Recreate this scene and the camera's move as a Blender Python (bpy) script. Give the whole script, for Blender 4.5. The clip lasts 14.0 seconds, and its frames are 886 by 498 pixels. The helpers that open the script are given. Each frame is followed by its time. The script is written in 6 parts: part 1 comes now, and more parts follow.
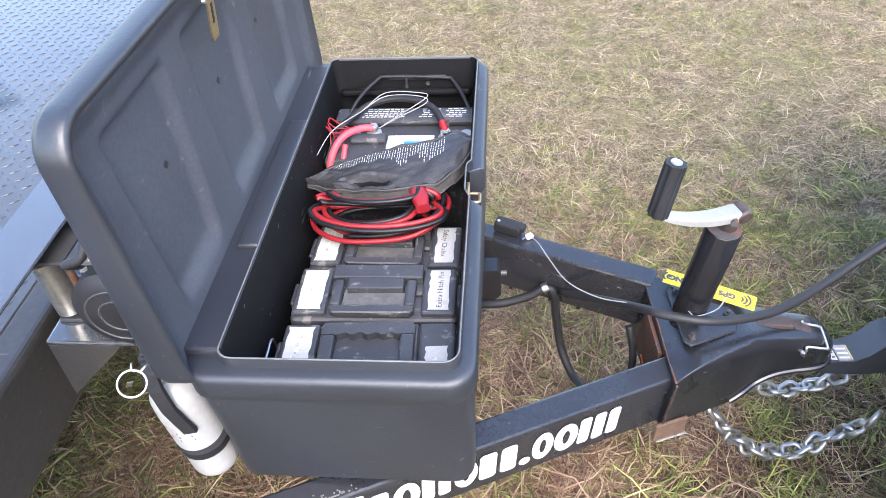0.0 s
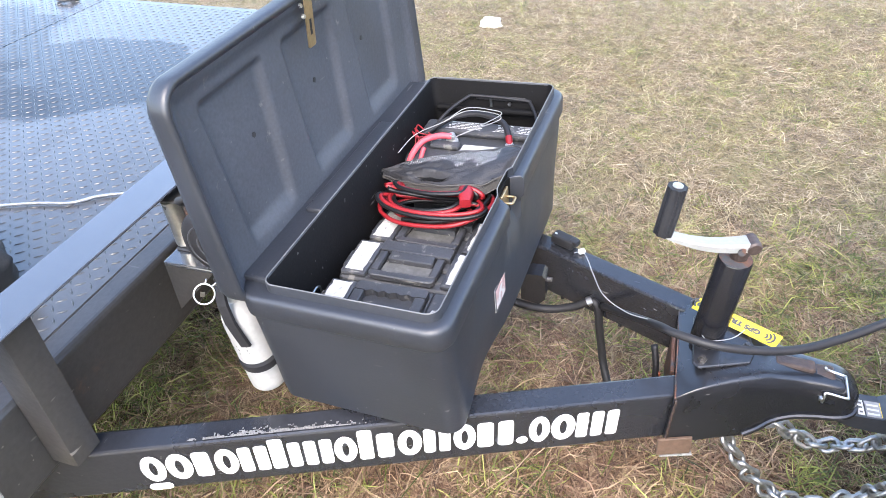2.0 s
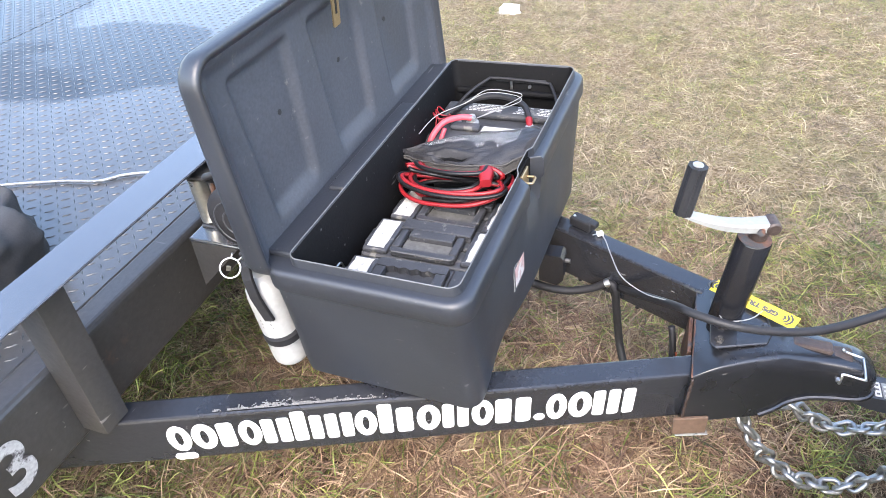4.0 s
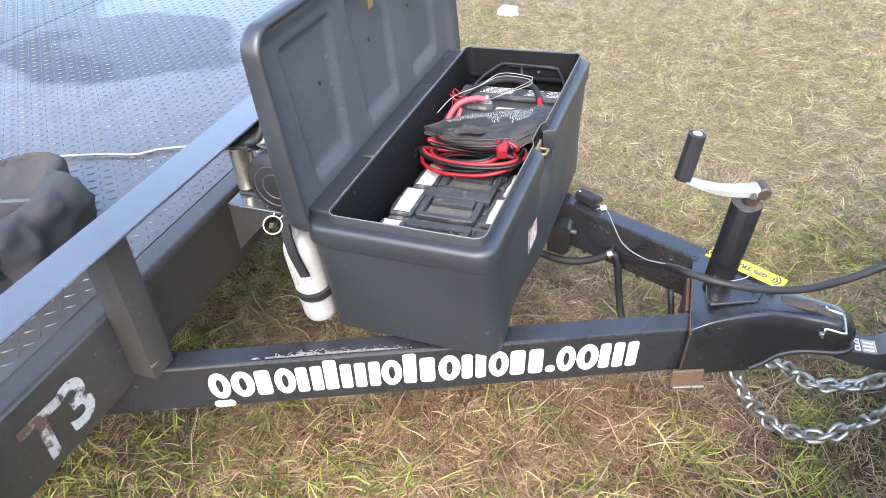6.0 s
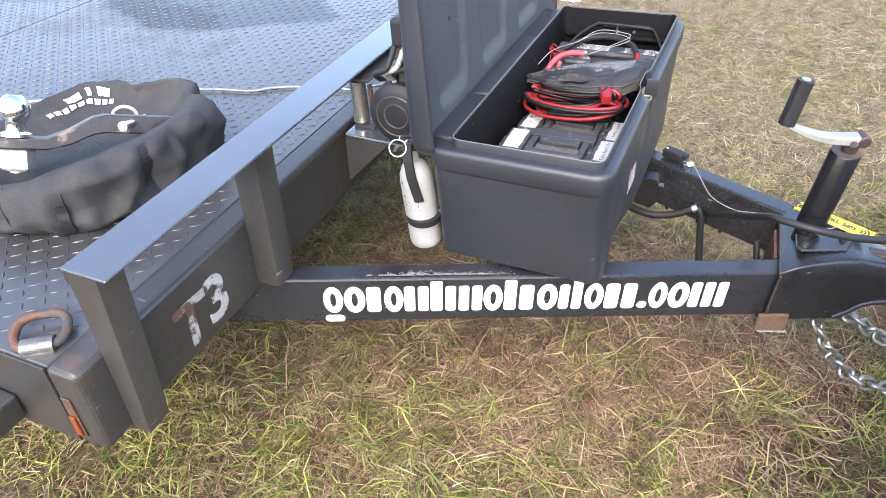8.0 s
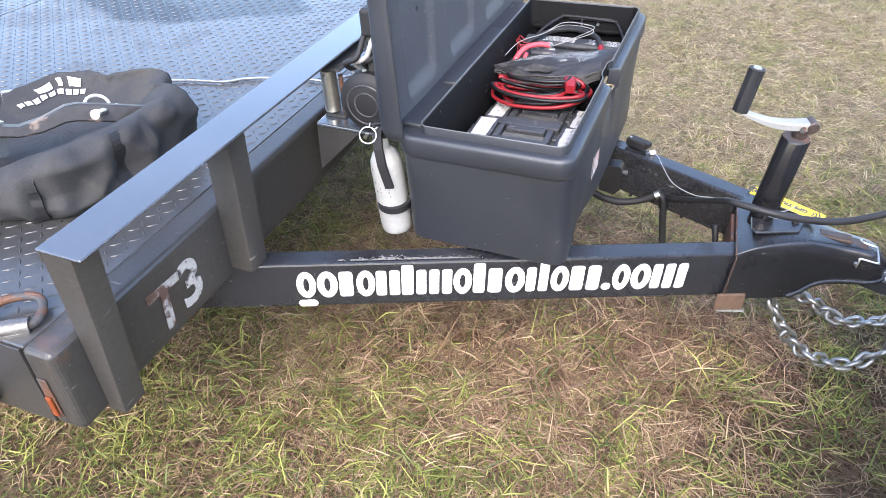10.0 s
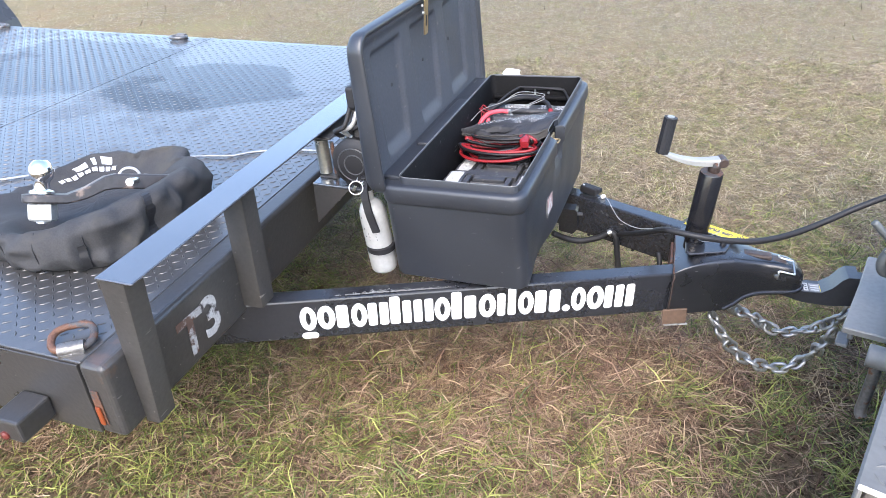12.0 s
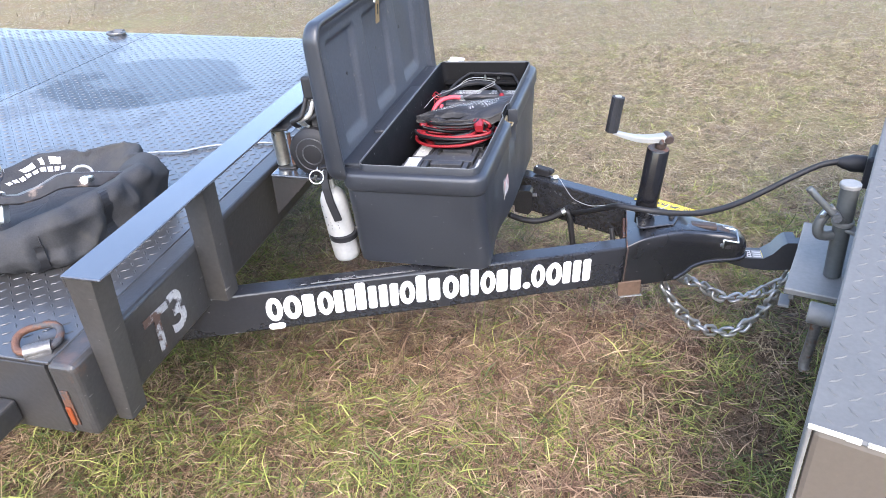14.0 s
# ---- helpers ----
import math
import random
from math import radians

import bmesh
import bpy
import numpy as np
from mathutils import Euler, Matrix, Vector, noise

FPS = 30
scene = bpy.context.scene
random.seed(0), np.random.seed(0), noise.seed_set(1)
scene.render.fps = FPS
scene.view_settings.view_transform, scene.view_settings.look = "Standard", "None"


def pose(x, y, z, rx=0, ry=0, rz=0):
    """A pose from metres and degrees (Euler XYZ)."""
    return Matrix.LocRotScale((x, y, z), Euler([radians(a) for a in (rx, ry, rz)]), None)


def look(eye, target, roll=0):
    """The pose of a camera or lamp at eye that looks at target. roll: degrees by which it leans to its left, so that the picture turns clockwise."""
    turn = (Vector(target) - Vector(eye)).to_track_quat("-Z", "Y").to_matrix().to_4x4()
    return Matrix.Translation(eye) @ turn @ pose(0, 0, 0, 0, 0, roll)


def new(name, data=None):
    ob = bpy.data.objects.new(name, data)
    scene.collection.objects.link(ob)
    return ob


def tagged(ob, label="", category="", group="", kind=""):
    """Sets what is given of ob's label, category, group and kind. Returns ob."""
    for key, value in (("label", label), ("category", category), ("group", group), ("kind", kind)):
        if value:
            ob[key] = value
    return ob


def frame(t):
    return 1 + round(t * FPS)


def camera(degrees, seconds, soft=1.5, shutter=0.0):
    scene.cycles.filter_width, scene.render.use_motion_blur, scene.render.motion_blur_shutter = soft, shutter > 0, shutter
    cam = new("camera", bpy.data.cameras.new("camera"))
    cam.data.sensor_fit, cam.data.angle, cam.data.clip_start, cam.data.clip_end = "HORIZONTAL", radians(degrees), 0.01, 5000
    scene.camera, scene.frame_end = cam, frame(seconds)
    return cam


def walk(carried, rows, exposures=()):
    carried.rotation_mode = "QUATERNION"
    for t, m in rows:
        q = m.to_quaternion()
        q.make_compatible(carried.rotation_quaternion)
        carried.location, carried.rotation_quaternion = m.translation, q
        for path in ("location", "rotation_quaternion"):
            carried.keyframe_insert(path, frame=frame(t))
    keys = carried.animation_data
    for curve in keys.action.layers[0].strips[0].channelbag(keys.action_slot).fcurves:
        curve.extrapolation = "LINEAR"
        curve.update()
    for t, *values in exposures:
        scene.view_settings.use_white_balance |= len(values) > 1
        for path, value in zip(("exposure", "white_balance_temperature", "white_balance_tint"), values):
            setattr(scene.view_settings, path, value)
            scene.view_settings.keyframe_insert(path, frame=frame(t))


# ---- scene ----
cam = camera(67.2, 14.0, soft=0.65)
PATH = [
    (0, (0.003, 0.086, 1.506), (-0.09, 1.591, 0.193), -4.1),
    (0.5, (0.158, 0.009, 1.536), (-0.197, 1.521, 0.276), -8.2),
    (1, (0.298, -0.038, 1.565), (-0.117, 1.517, 0.378), -7.4),
    (1.5, (0.287, -0.079, 1.557), (-0.252, 1.438, 0.37), -8.1),
    (2, (0.287, -0.086, 1.543), (-0.291, 1.409, 0.348), -6.4),
    (2.5, (0.295, -0.1, 1.554), (-0.31, 1.407, 0.387), -7.7),
    (2.7, (0.294, -0.098, 1.545), (-0.294, 1.39, 0.345), -7.8),
    (4.8, (0.28, -0.13, 1.531), (-0.349, 1.32, 0.305), -6.4),
    (5, (0.277, -0.131, 1.529), (-0.342, 1.318, 0.297), -6.6),
    (5.5, (0.25, -0.191, 1.534), (-0.535, 1.2, 0.33), -7.3),
    (6, (0.267, -0.293, 1.543), (-0.319, 1.196, 0.342), -5.6),
    (6.2, (0.248, -0.37, 1.54), (-0.23, 1.156, 0.339), -2.3),
    (6.5, (0.142, -0.534, 1.504), (-0.604, 0.916, 0.346), -4.9),
    (7, (0.132, -0.55, 1.49), (-0.535, 0.915, 0.302), -3.7),
    (7.5, (0.134, -0.531, 1.494), (-0.558, 0.907, 0.287), -5.0),
    (7.7, (0.136, -0.524, 1.485), (-0.513, 0.94, 0.287), -3.9),
    (9.8, (0.171, -0.56, 1.5), (-0.493, 0.9, 0.305), -3.7),
    (10, (0.174, -0.57, 1.486), (-0.409, 0.916, 0.281), -2.9),
    (10.5, (0.209, -0.583, 1.498), (-0.304, 0.948, 0.317), -6.1),
    (11, (0.24, -0.643, 1.509), (-0.316, 0.92, 0.391), -4.6),
    (11.5, (0.31, -0.774, 1.528), (-0.33, 0.819, 0.502), -6.3),
    (12, (0.319, -0.841, 1.542), (-0.285, 0.778, 0.535), -5.4),
    (12.5, (0.271, -0.856, 1.524), (-0.272, 0.725, 0.426), -6.7),
    (13, (0.241, -0.869, 1.522), (-0.338, 0.693, 0.415), -6.3),
    (13.5, (0.266, -0.888, 1.544), (-0.291, 0.712, 0.481), -4.2),
    (14, (0.295, -0.895, 1.546), (-0.161, 0.751, 0.505), -5.6),
]
walk(cam, [(t, look(eye, target, roll)) for t, eye, target, roll in PATH], exposures=[(0.0, 2.64, 6550, 14), (1.0, 2.69, 6620, 13), (5.5, 2.70, 6880, 12), (7.0, 2.50, 6980, 13), (11.0, 2.44, 6520, 13), (12.5, 2.36, 6500, 12), (14.0, 2.43, 6450, 14)])

# ---- world, sun, exposure ----
world = bpy.data.worlds.new("sky")
scene.world = world
world.use_nodes = True
wn = world.node_tree.nodes
sky = wn.new("ShaderNodeTexSky")
sky.sky_type = "NISHITA"
sky.sun_disc = False
sky.sun_elevation, sky.sun_rotation = radians(46.0), radians(168.5)
sky.dust_density = 1.5
sky.air_density = 1.0
wn["Background"].inputs["Strength"].default_value = 0.15
world.node_tree.links.new(sky.outputs[0], wn["Background"].inputs["Color"])
sun_data = bpy.data.lights.new("sun", "SUN")
sun_data.energy, sun_data.angle, sun_data.color = 0.78, radians(45), (1.0, 0.96, 0.90)
sun = new("sun", sun_data)
sun.matrix_world = look((0.78, -3.84, 4.06), (0, 0, 0))


# ---- materials ----
def mat(name, color, rough=0.5, metal=0.0, vary=0.25, scale=6.0, fine=60.0, bump=0.15, second=None, second_at=0.62, second_scale=3.0, second_rough=None, spec=0.5, scratch=None):
    """A surface with broad and fine variation, fine relief, and patches of a second colour (wear, rust, dirt)."""
    m = bpy.data.materials.new(name)
    m.use_nodes = True
    t = m.node_tree
    n, l = t.nodes, t.links
    b = n["Principled BSDF"]
    co = n.new("ShaderNodeTexCoord")
    broad = n.new("ShaderNodeTexNoise")
    broad.inputs["Scale"].default_value, broad.inputs["Detail"].default_value = scale, 5
    grain = n.new("ShaderNodeTexNoise")
    grain.inputs["Scale"].default_value, grain.inputs["Detail"].default_value = fine, 4
    for q in (broad, grain):
        l.new(co.outputs["Object"], q.inputs["Vector"])
    add = n.new("ShaderNodeMath")
    add.operation = "ADD"
    l.new(broad.outputs[0], add.inputs[0])
    l.new(grain.outputs[0], add.inputs[1])
    mr = n.new("ShaderNodeMapRange")
    mr.inputs["From Min"].default_value, mr.inputs["From Max"].default_value = 0.6, 1.4
    mr.inputs["To Min"].default_value, mr.inputs["To Max"].default_value = 1 - vary, 1 + vary
    l.new(add.outputs[0], mr.inputs["Value"])
    hsv = n.new("ShaderNodeHueSaturation")
    hsv.inputs["Color"].default_value = (*color, 1)
    l.new(mr.outputs[0], hsv.inputs["Value"])
    out = hsv.outputs[0]
    if second:
        s = n.new("ShaderNodeTexNoise")
        s.inputs["Scale"].default_value, s.inputs["Detail"].default_value, s.inputs["Roughness"].default_value = second_scale, 8, 0.65
        l.new(co.outputs["Object"], s.inputs["Vector"])
        r = n.new("ShaderNodeMapRange")
        r.inputs["From Min"].default_value, r.inputs["From Max"].default_value = second_at, second_at + 0.06
        l.new(s.outputs[0], r.inputs["Value"])
        mix = n.new("ShaderNodeMix")
        mix.data_type = "RGBA"
        mix.inputs["B"].default_value = (*second, 1)
        l.new(r.outputs[0], mix.inputs["Factor"])
        l.new(out, mix.inputs["A"])
        out = mix.outputs["Result"]
        if second_rough is not None:
            rr = n.new("ShaderNodeMapRange")
            rr.inputs["To Min"].default_value, rr.inputs["To Max"].default_value = rough, second_rough
            l.new(r.outputs[0], rr.inputs["Value"])
            l.new(rr.outputs[0], b.inputs["Roughness"])
    if scratch:
        # thin pale scuffs, drawn out along two directions
        for k, stretch in enumerate(((9, 70, 70), (80, 10, 60))):
            mp = n.new("ShaderNodeMapping")
            mp.inputs["Scale"].default_value = stretch
            mp.inputs["Rotation"].default_value = (0.3, 0.5 * k, 0.6)
            l.new(co.outputs["Object"], mp.inputs["Vector"])
            s = n.new("ShaderNodeTexNoise")
            s.inputs["Scale"].default_value, s.inputs["Detail"].default_value = 1.0, 2
            l.new(mp.outputs[0], s.inputs["Vector"])
            r = n.new("ShaderNodeMapRange")
            r.inputs["From Min"].default_value, r.inputs["From Max"].default_value, r.inputs["To Max"].default_value = scratch[1], scratch[1] + 0.05, 0.8
            l.new(s.outputs[0], r.inputs["Value"])
            mix = n.new("ShaderNodeMix")
            mix.data_type = "RGBA"
            mix.inputs["B"].default_value = (*scratch[0], 1)
            l.new(r.outputs[0], mix.inputs["Factor"])
            l.new(out, mix.inputs["A"])
            out = mix.outputs["Result"]
    l.new(out, b.inputs["Base Color"])
    if second_rough is None:
        rr = n.new("ShaderNodeMapRange")
        rr.inputs["From Min"].default_value, rr.inputs["From Max"].default_value = 0.3, 0.7
        rr.inputs["To Min"].default_value, rr.inputs["To Max"].default_value = max(rough - 0.08, 0.03), min(rough + 0.08, 1)
        l.new(broad.outputs[0], rr.inputs["Value"])
        l.new(rr.outputs[0], b.inputs["Roughness"])
    b.inputs["Metallic"].default_value = metal
    b.inputs["Specular IOR Level"].default_value = spec
    if bump:
        bp = n.new("ShaderNodeBump")
        bp.inputs["Strength"].default_value, bp.inputs["Distance"].default_value = bump, 0.004
        l.new(grain.outputs[0], bp.inputs["Height"])
        l.new(bp.outputs[0], b.inputs["Normal"])
    return m


BLACK_STEEL = mat("black_painted_steel", (0.037, 0.035, 0.034), 0.30, spec=0.65, vary=0.3, scale=4, fine=90, bump=0.12, second=(0.10, 0.095, 0.09), second_at=0.69, second_scale=9, scratch=((0.20, 0.19, 0.18), 0.735))
TONGUE_BLACK = mat("tongue_paint", (0.019, 0.020, 0.024), 0.26, spec=0.68, vary=0.3, scale=4, fine=90, bump=0.1, second=(0.09, 0.08, 0.075), second_at=0.68, second_scale=12, scratch=((0.22, 0.21, 0.20), 0.735))
# box plastic with its pale scuffs, base darkened to paint in interior shade
SHADE_BLACK = mat("shade_black", (0.0055, 0.0055, 0.006), 0.68, spec=0.12, vary=0.3, scale=9, fine=160, bump=0.1, second=(0.13, 0.13, 0.13), second_at=0.70, second_scale=14, scratch=((0.10, 0.10, 0.10), 0.715))
RAIL_STEEL = mat("rail_paint", (0.050, 0.054, 0.062), 0.22, spec=1.0, vary=0.25, scale=4, fine=90, bump=0.05, second=(0.12, 0.115, 0.11), second_at=0.69, second_scale=9)
RAIL_STEEL.node_tree.nodes["Principled BSDF"].inputs["Coat Weight"].default_value = 1.0
RAIL_STEEL.node_tree.nodes["Principled BSDF"].inputs["Coat Roughness"].default_value = 0.15
POST_STEEL = mat("rust_specked_paint", (0.042, 0.039, 0.037), 0.34, spec=0.6, vary=0.3, scale=4, fine=90, bump=0.15, second=(0.078, 0.052, 0.040), second_at=0.635, second_scale=7, scratch=((0.24, 0.22, 0.20), 0.73))
COUPLER_BLACK = mat("coupler_enamel", (0.012, 0.0125, 0.015), 0.27, spec=0.85, vary=0.35, scale=7, fine=30, bump=0.05, second=(0.075, 0.060, 0.052), second_at=0.66, second_scale=12, scratch=((0.20, 0.19, 0.18), 0.74))
BLACK_JACKET = mat("black_cable_jacket", (0.007, 0.007, 0.008), 0.42, spec=0.4, vary=0.2, scale=20, fine=200, bump=0.05)
GLOSS_BLACK = mat("glossy_black_enamel", (0.011, 0.011, 0.013), 0.22, spec=0.6, vary=0.3, scale=6, fine=24, bump=0.03, second=(0.05, 0.045, 0.042), second_at=0.68, second_scale=16)
DECK_STEEL = mat("deck_paint", (0.047, 0.046, 0.046), 0.30, spec=0.6, vary=0.3, scale=3, fine=60, bump=0.1, second=(0.05, 0.05, 0.052), second_at=0.56, second_scale=1.3, second_rough=0.5)
LUG_STEEL = mat("worn_lug_paint", (0.042, 0.042, 0.044), 0.42, spec=0.5, vary=0.3, scale=5, fine=60, bump=0.1)
WELD = mat("rust_stained_weld", (0.05, 0.035, 0.03), 0.5, 0.2, vary=0.4, scale=40, fine=160, bump=0.3, second=(0.07, 0.040, 0.028), second_at=0.66, second_scale=40)
STRAP = mat("rubbed_steel", (0.16, 0.155, 0.15), 0.42, 0.6, vary=0.4, scale=20, fine=120, bump=0.4, second=(0.14, 0.07, 0.04), second_at=0.56, second_scale=28)
RUST = mat("rusty_steel", (0.10, 0.045, 0.026), 0.65, vary=0.5, scale=20, fine=160, bump=0.5, second=(0.05, 0.048, 0.05), second_at=0.52, second_scale=22)
POLY = mat("black_polyethylene", (0.0175, 0.020, 0.0265), 0.46, spec=0.75, vary=0.2, scale=5, fine=220, bump=0.1, second=(0.055, 0.055, 0.056), second_at=0.68, second_scale=10, scratch=((0.11, 0.11, 0.11), 0.73))
POLY_IN = mat("dusty_polyethylene", (0.046, 0.050, 0.061), 0.58, spec=0.42, vary=0.3, scale=7, fine=150, bump=0.1, second=(0.13, 0.125, 0.12), second_at=0.655, second_scale=17, scratch=((0.11, 0.108, 0.105), 0.725))
DUST = mat("dusty_plastic", (0.085, 0.084, 0.082), 0.7, vary=0.45, scale=30, fine=110, bump=0.2)
CASE = mat("case_plastic", (0.042, 0.044, 0.050), 0.46, vary=0.3, scale=14, fine=300, bump=0.15, second=(0.15, 0.145, 0.135), second_at=0.58, second_scale=26, scratch=((0.24, 0.235, 0.22), 0.70))
RUBBER = mat("black_rubber", (0.014, 0.014, 0.016), 0.58, spec=0.4, vary=0.2, scale=20, fine=200, bump=0.08)
RED = mat("red_cable_jacket", (0.24, 0.011, 0.016), 0.45, vary=0.15, scale=20, fine=200, bump=0.05)
FADED_RED = mat("faded_red_cable", (0.55, 0.07, 0.09), 0.5, vary=0.15, scale=20, fine=200, bump=0.05)
WHITE_PAINT = mat("white_enamel", (0.31, 0.31, 0.302), 0.42, vary=0.12, scale=8, fine=90, bump=0.05, second=(0.36, 0.33, 0.29), second_at=0.64, second_scale=22)
DECAL = mat("white_vinyl", (0.80, 0.80, 0.78), 0.55, vary=0.08, scale=10, fine=150, bump=0.05, second=(0.40, 0.40, 0.40), second_at=0.69, second_scale=26)
SCUFF = mat("scuffed_primer", (0.20, 0.195, 0.185), 0.75, vary=0.4, scale=30, fine=200, bump=0.3, second=(0.07, 0.07, 0.07), second_at=0.57, second_scale=60)
STENCIL = mat("worn_white_paint", (0.44, 0.42, 0.40), 0.75, vary=0.3, scale=14, fine=150, bump=0.2, second=(0.06, 0.05, 0.05), second_at=0.49, second_scale=15)
PEELED = mat("peeled_white_paint", (0.40, 0.38, 0.36), 0.75, vary=0.3, scale=14, fine=150, bump=0.2, second=(0.10, 0.055, 0.038), second_at=0.445, second_scale=13)
PAPER = mat("label_paper", (0.44, 0.437, 0.425), 0.6, vary=0.12, scale=12, fine=150, bump=0.05, second=(0.36, 0.35, 0.33), second_at=0.57, second_scale=30)
INK = mat("grey_ink", (0.07, 0.07, 0.075), 0.6, vary=0.2)
PRINT = mat("white_print", (0.62, 0.62, 0.62), 0.6, vary=0.2)
FAINT = mat("faded_print", (0.22, 0.22, 0.22), 0.6, vary=0.3, scale=30)
SMUDGE = mat("smudged_ink", (0.40, 0.40, 0.40), 0.6, vary=0.5, scale=60, second=(0.58, 0.57, 0.55), second_at=0.47, second_scale=90)
BLUE_INK = mat("blue_print", (0.03, 0.22, 0.42), 0.5, vary=0.1)
CHROME = mat("chrome", (0.82, 0.82, 0.82), 0.1, 1.0, vary=0.1, bump=0.03)
ZINC = mat("zinc_plated_steel", (0.62, 0.63, 0.63), 0.33, 1.0, vary=0.2, scale=25, fine=200, bump=0.15, second=(0.30, 0.27, 0.24), second_at=0.66, second_scale=30)
NUT = mat("bright_zinc_nut", (0.44, 0.44, 0.42), 0.4, 0.45, vary=0.2, scale=25, fine=200, bump=0.15, second=(0.36, 0.33, 0.30), second_at=0.62, second_scale=30)
CHAIN = mat("weathered_chain", (0.33, 0.333, 0.34), 0.45, 1.0, vary=0.3, scale=30, fine=200, bump=0.2, second=(0.25, 0.12, 0.07), second_at=0.66, second_scale=9)
WORN_WHITE = mat("worn_white_crank", (0.25, 0.25, 0.24), 0.42, 0.15, vary=0.12, scale=20, fine=150, bump=0.1, second=(0.28, 0.25, 0.22), second_at=0.68, second_scale=24)
BRASS = mat("tarnished_brass", (0.42, 0.32, 0.19), 0.42, 0.9, vary=0.2, scale=20, fine=150, bump=0.1)
LEAD = mat("battery_lead", (0.42, 0.42, 0.41), 0.5, 0.7, vary=0.3, scale=40, fine=200, bump=0.3)
WOOD = mat("rusted_tab", (0.095, 0.058, 0.038), 0.75, vary=0.3, scale=15, fine=90, bump=0.25)
YELLOW = mat("yellow_sticker", (0.80, 0.58, 0.03), 0.5, vary=0.1, scale=15, bump=0.03)
AMBER = mat("amber_lens", (0.20, 0.045, 0.015), 0.3, vary=0.15, bump=0.02)
RED_LENS = mat("red_lens", (0.11, 0.022, 0.018), 0.3, vary=0.1, bump=0.02)
CANVAS = mat("black_canvas", (0.041, 0.0405, 0.042), 0.80, spec=0.25, vary=0.3, scale=9, fine=240, bump=0.10, second=(0.055, 0.052, 0.048), second_at=0.58, second_scale=4)
NYLON = mat("dark_nylon", (0.022, 0.022, 0.025), 0.55, vary=0.3, scale=12, fine=300, bump=0.3)
TRIM = mat("cut_polyethylene", (0.11, 0.112, 0.115), 0.5, vary=0.3, scale=20)
ZIPTAPE = mat("zip_tape", (0.058, 0.055, 0.052), 0.7, vary=0.4, scale=18, fine=250, bump=0.3)
WIRE_GREY = mat("grey_wire_jacket", (0.26, 0.26, 0.26), 0.5, vary=0.1)
ROPE = mat("steel_wire_rope", (0.33, 0.34, 0.36), 0.4, 0.8, vary=0.3, scale=60, fine=200, bump=0.3)
GALV = mat("galvanised_post", (0.50, 0.49, 0.44), 0.35, 0.9, vary=0.2, scale=12, fine=120, bump=0.1)
TRUCK_GREY = mat("truck_grey_paint", (0.20, 0.195, 0.185), 0.5, 0.1, vary=0.15, scale=6, fine=90, bump=0.1)
TRUCK_TAN = mat("truck_tan_paint", (0.11, 0.09, 0.072), 0.5, 0.0, vary=0.1, scale=4, fine=120, bump=0.08)
TREAD = mat("bare_tread_plate", (0.115, 0.115, 0.112), 0.68, 0.0, spec=0.3, vary=0.15, scale=8, fine=90, bump=0.1)
SHANK = mat("worn_shank", (0.036, 0.033, 0.034), 0.42, 0.0, vary=0.35, scale=14, fine=90, bump=0.2, second=(0.20, 0.15, 0.12), second_at=0.585, second_scale=16)
TISSUE = mat("white_litter", (0.80, 0.79, 0.77), 0.8, vary=0.1, bump=0.2)
GREEN_GREY = mat("grey_green_paint", (0.085, 0.09, 0.089), 0.45, 0.2, vary=0.2, scale=12, fine=90, bump=0.1)


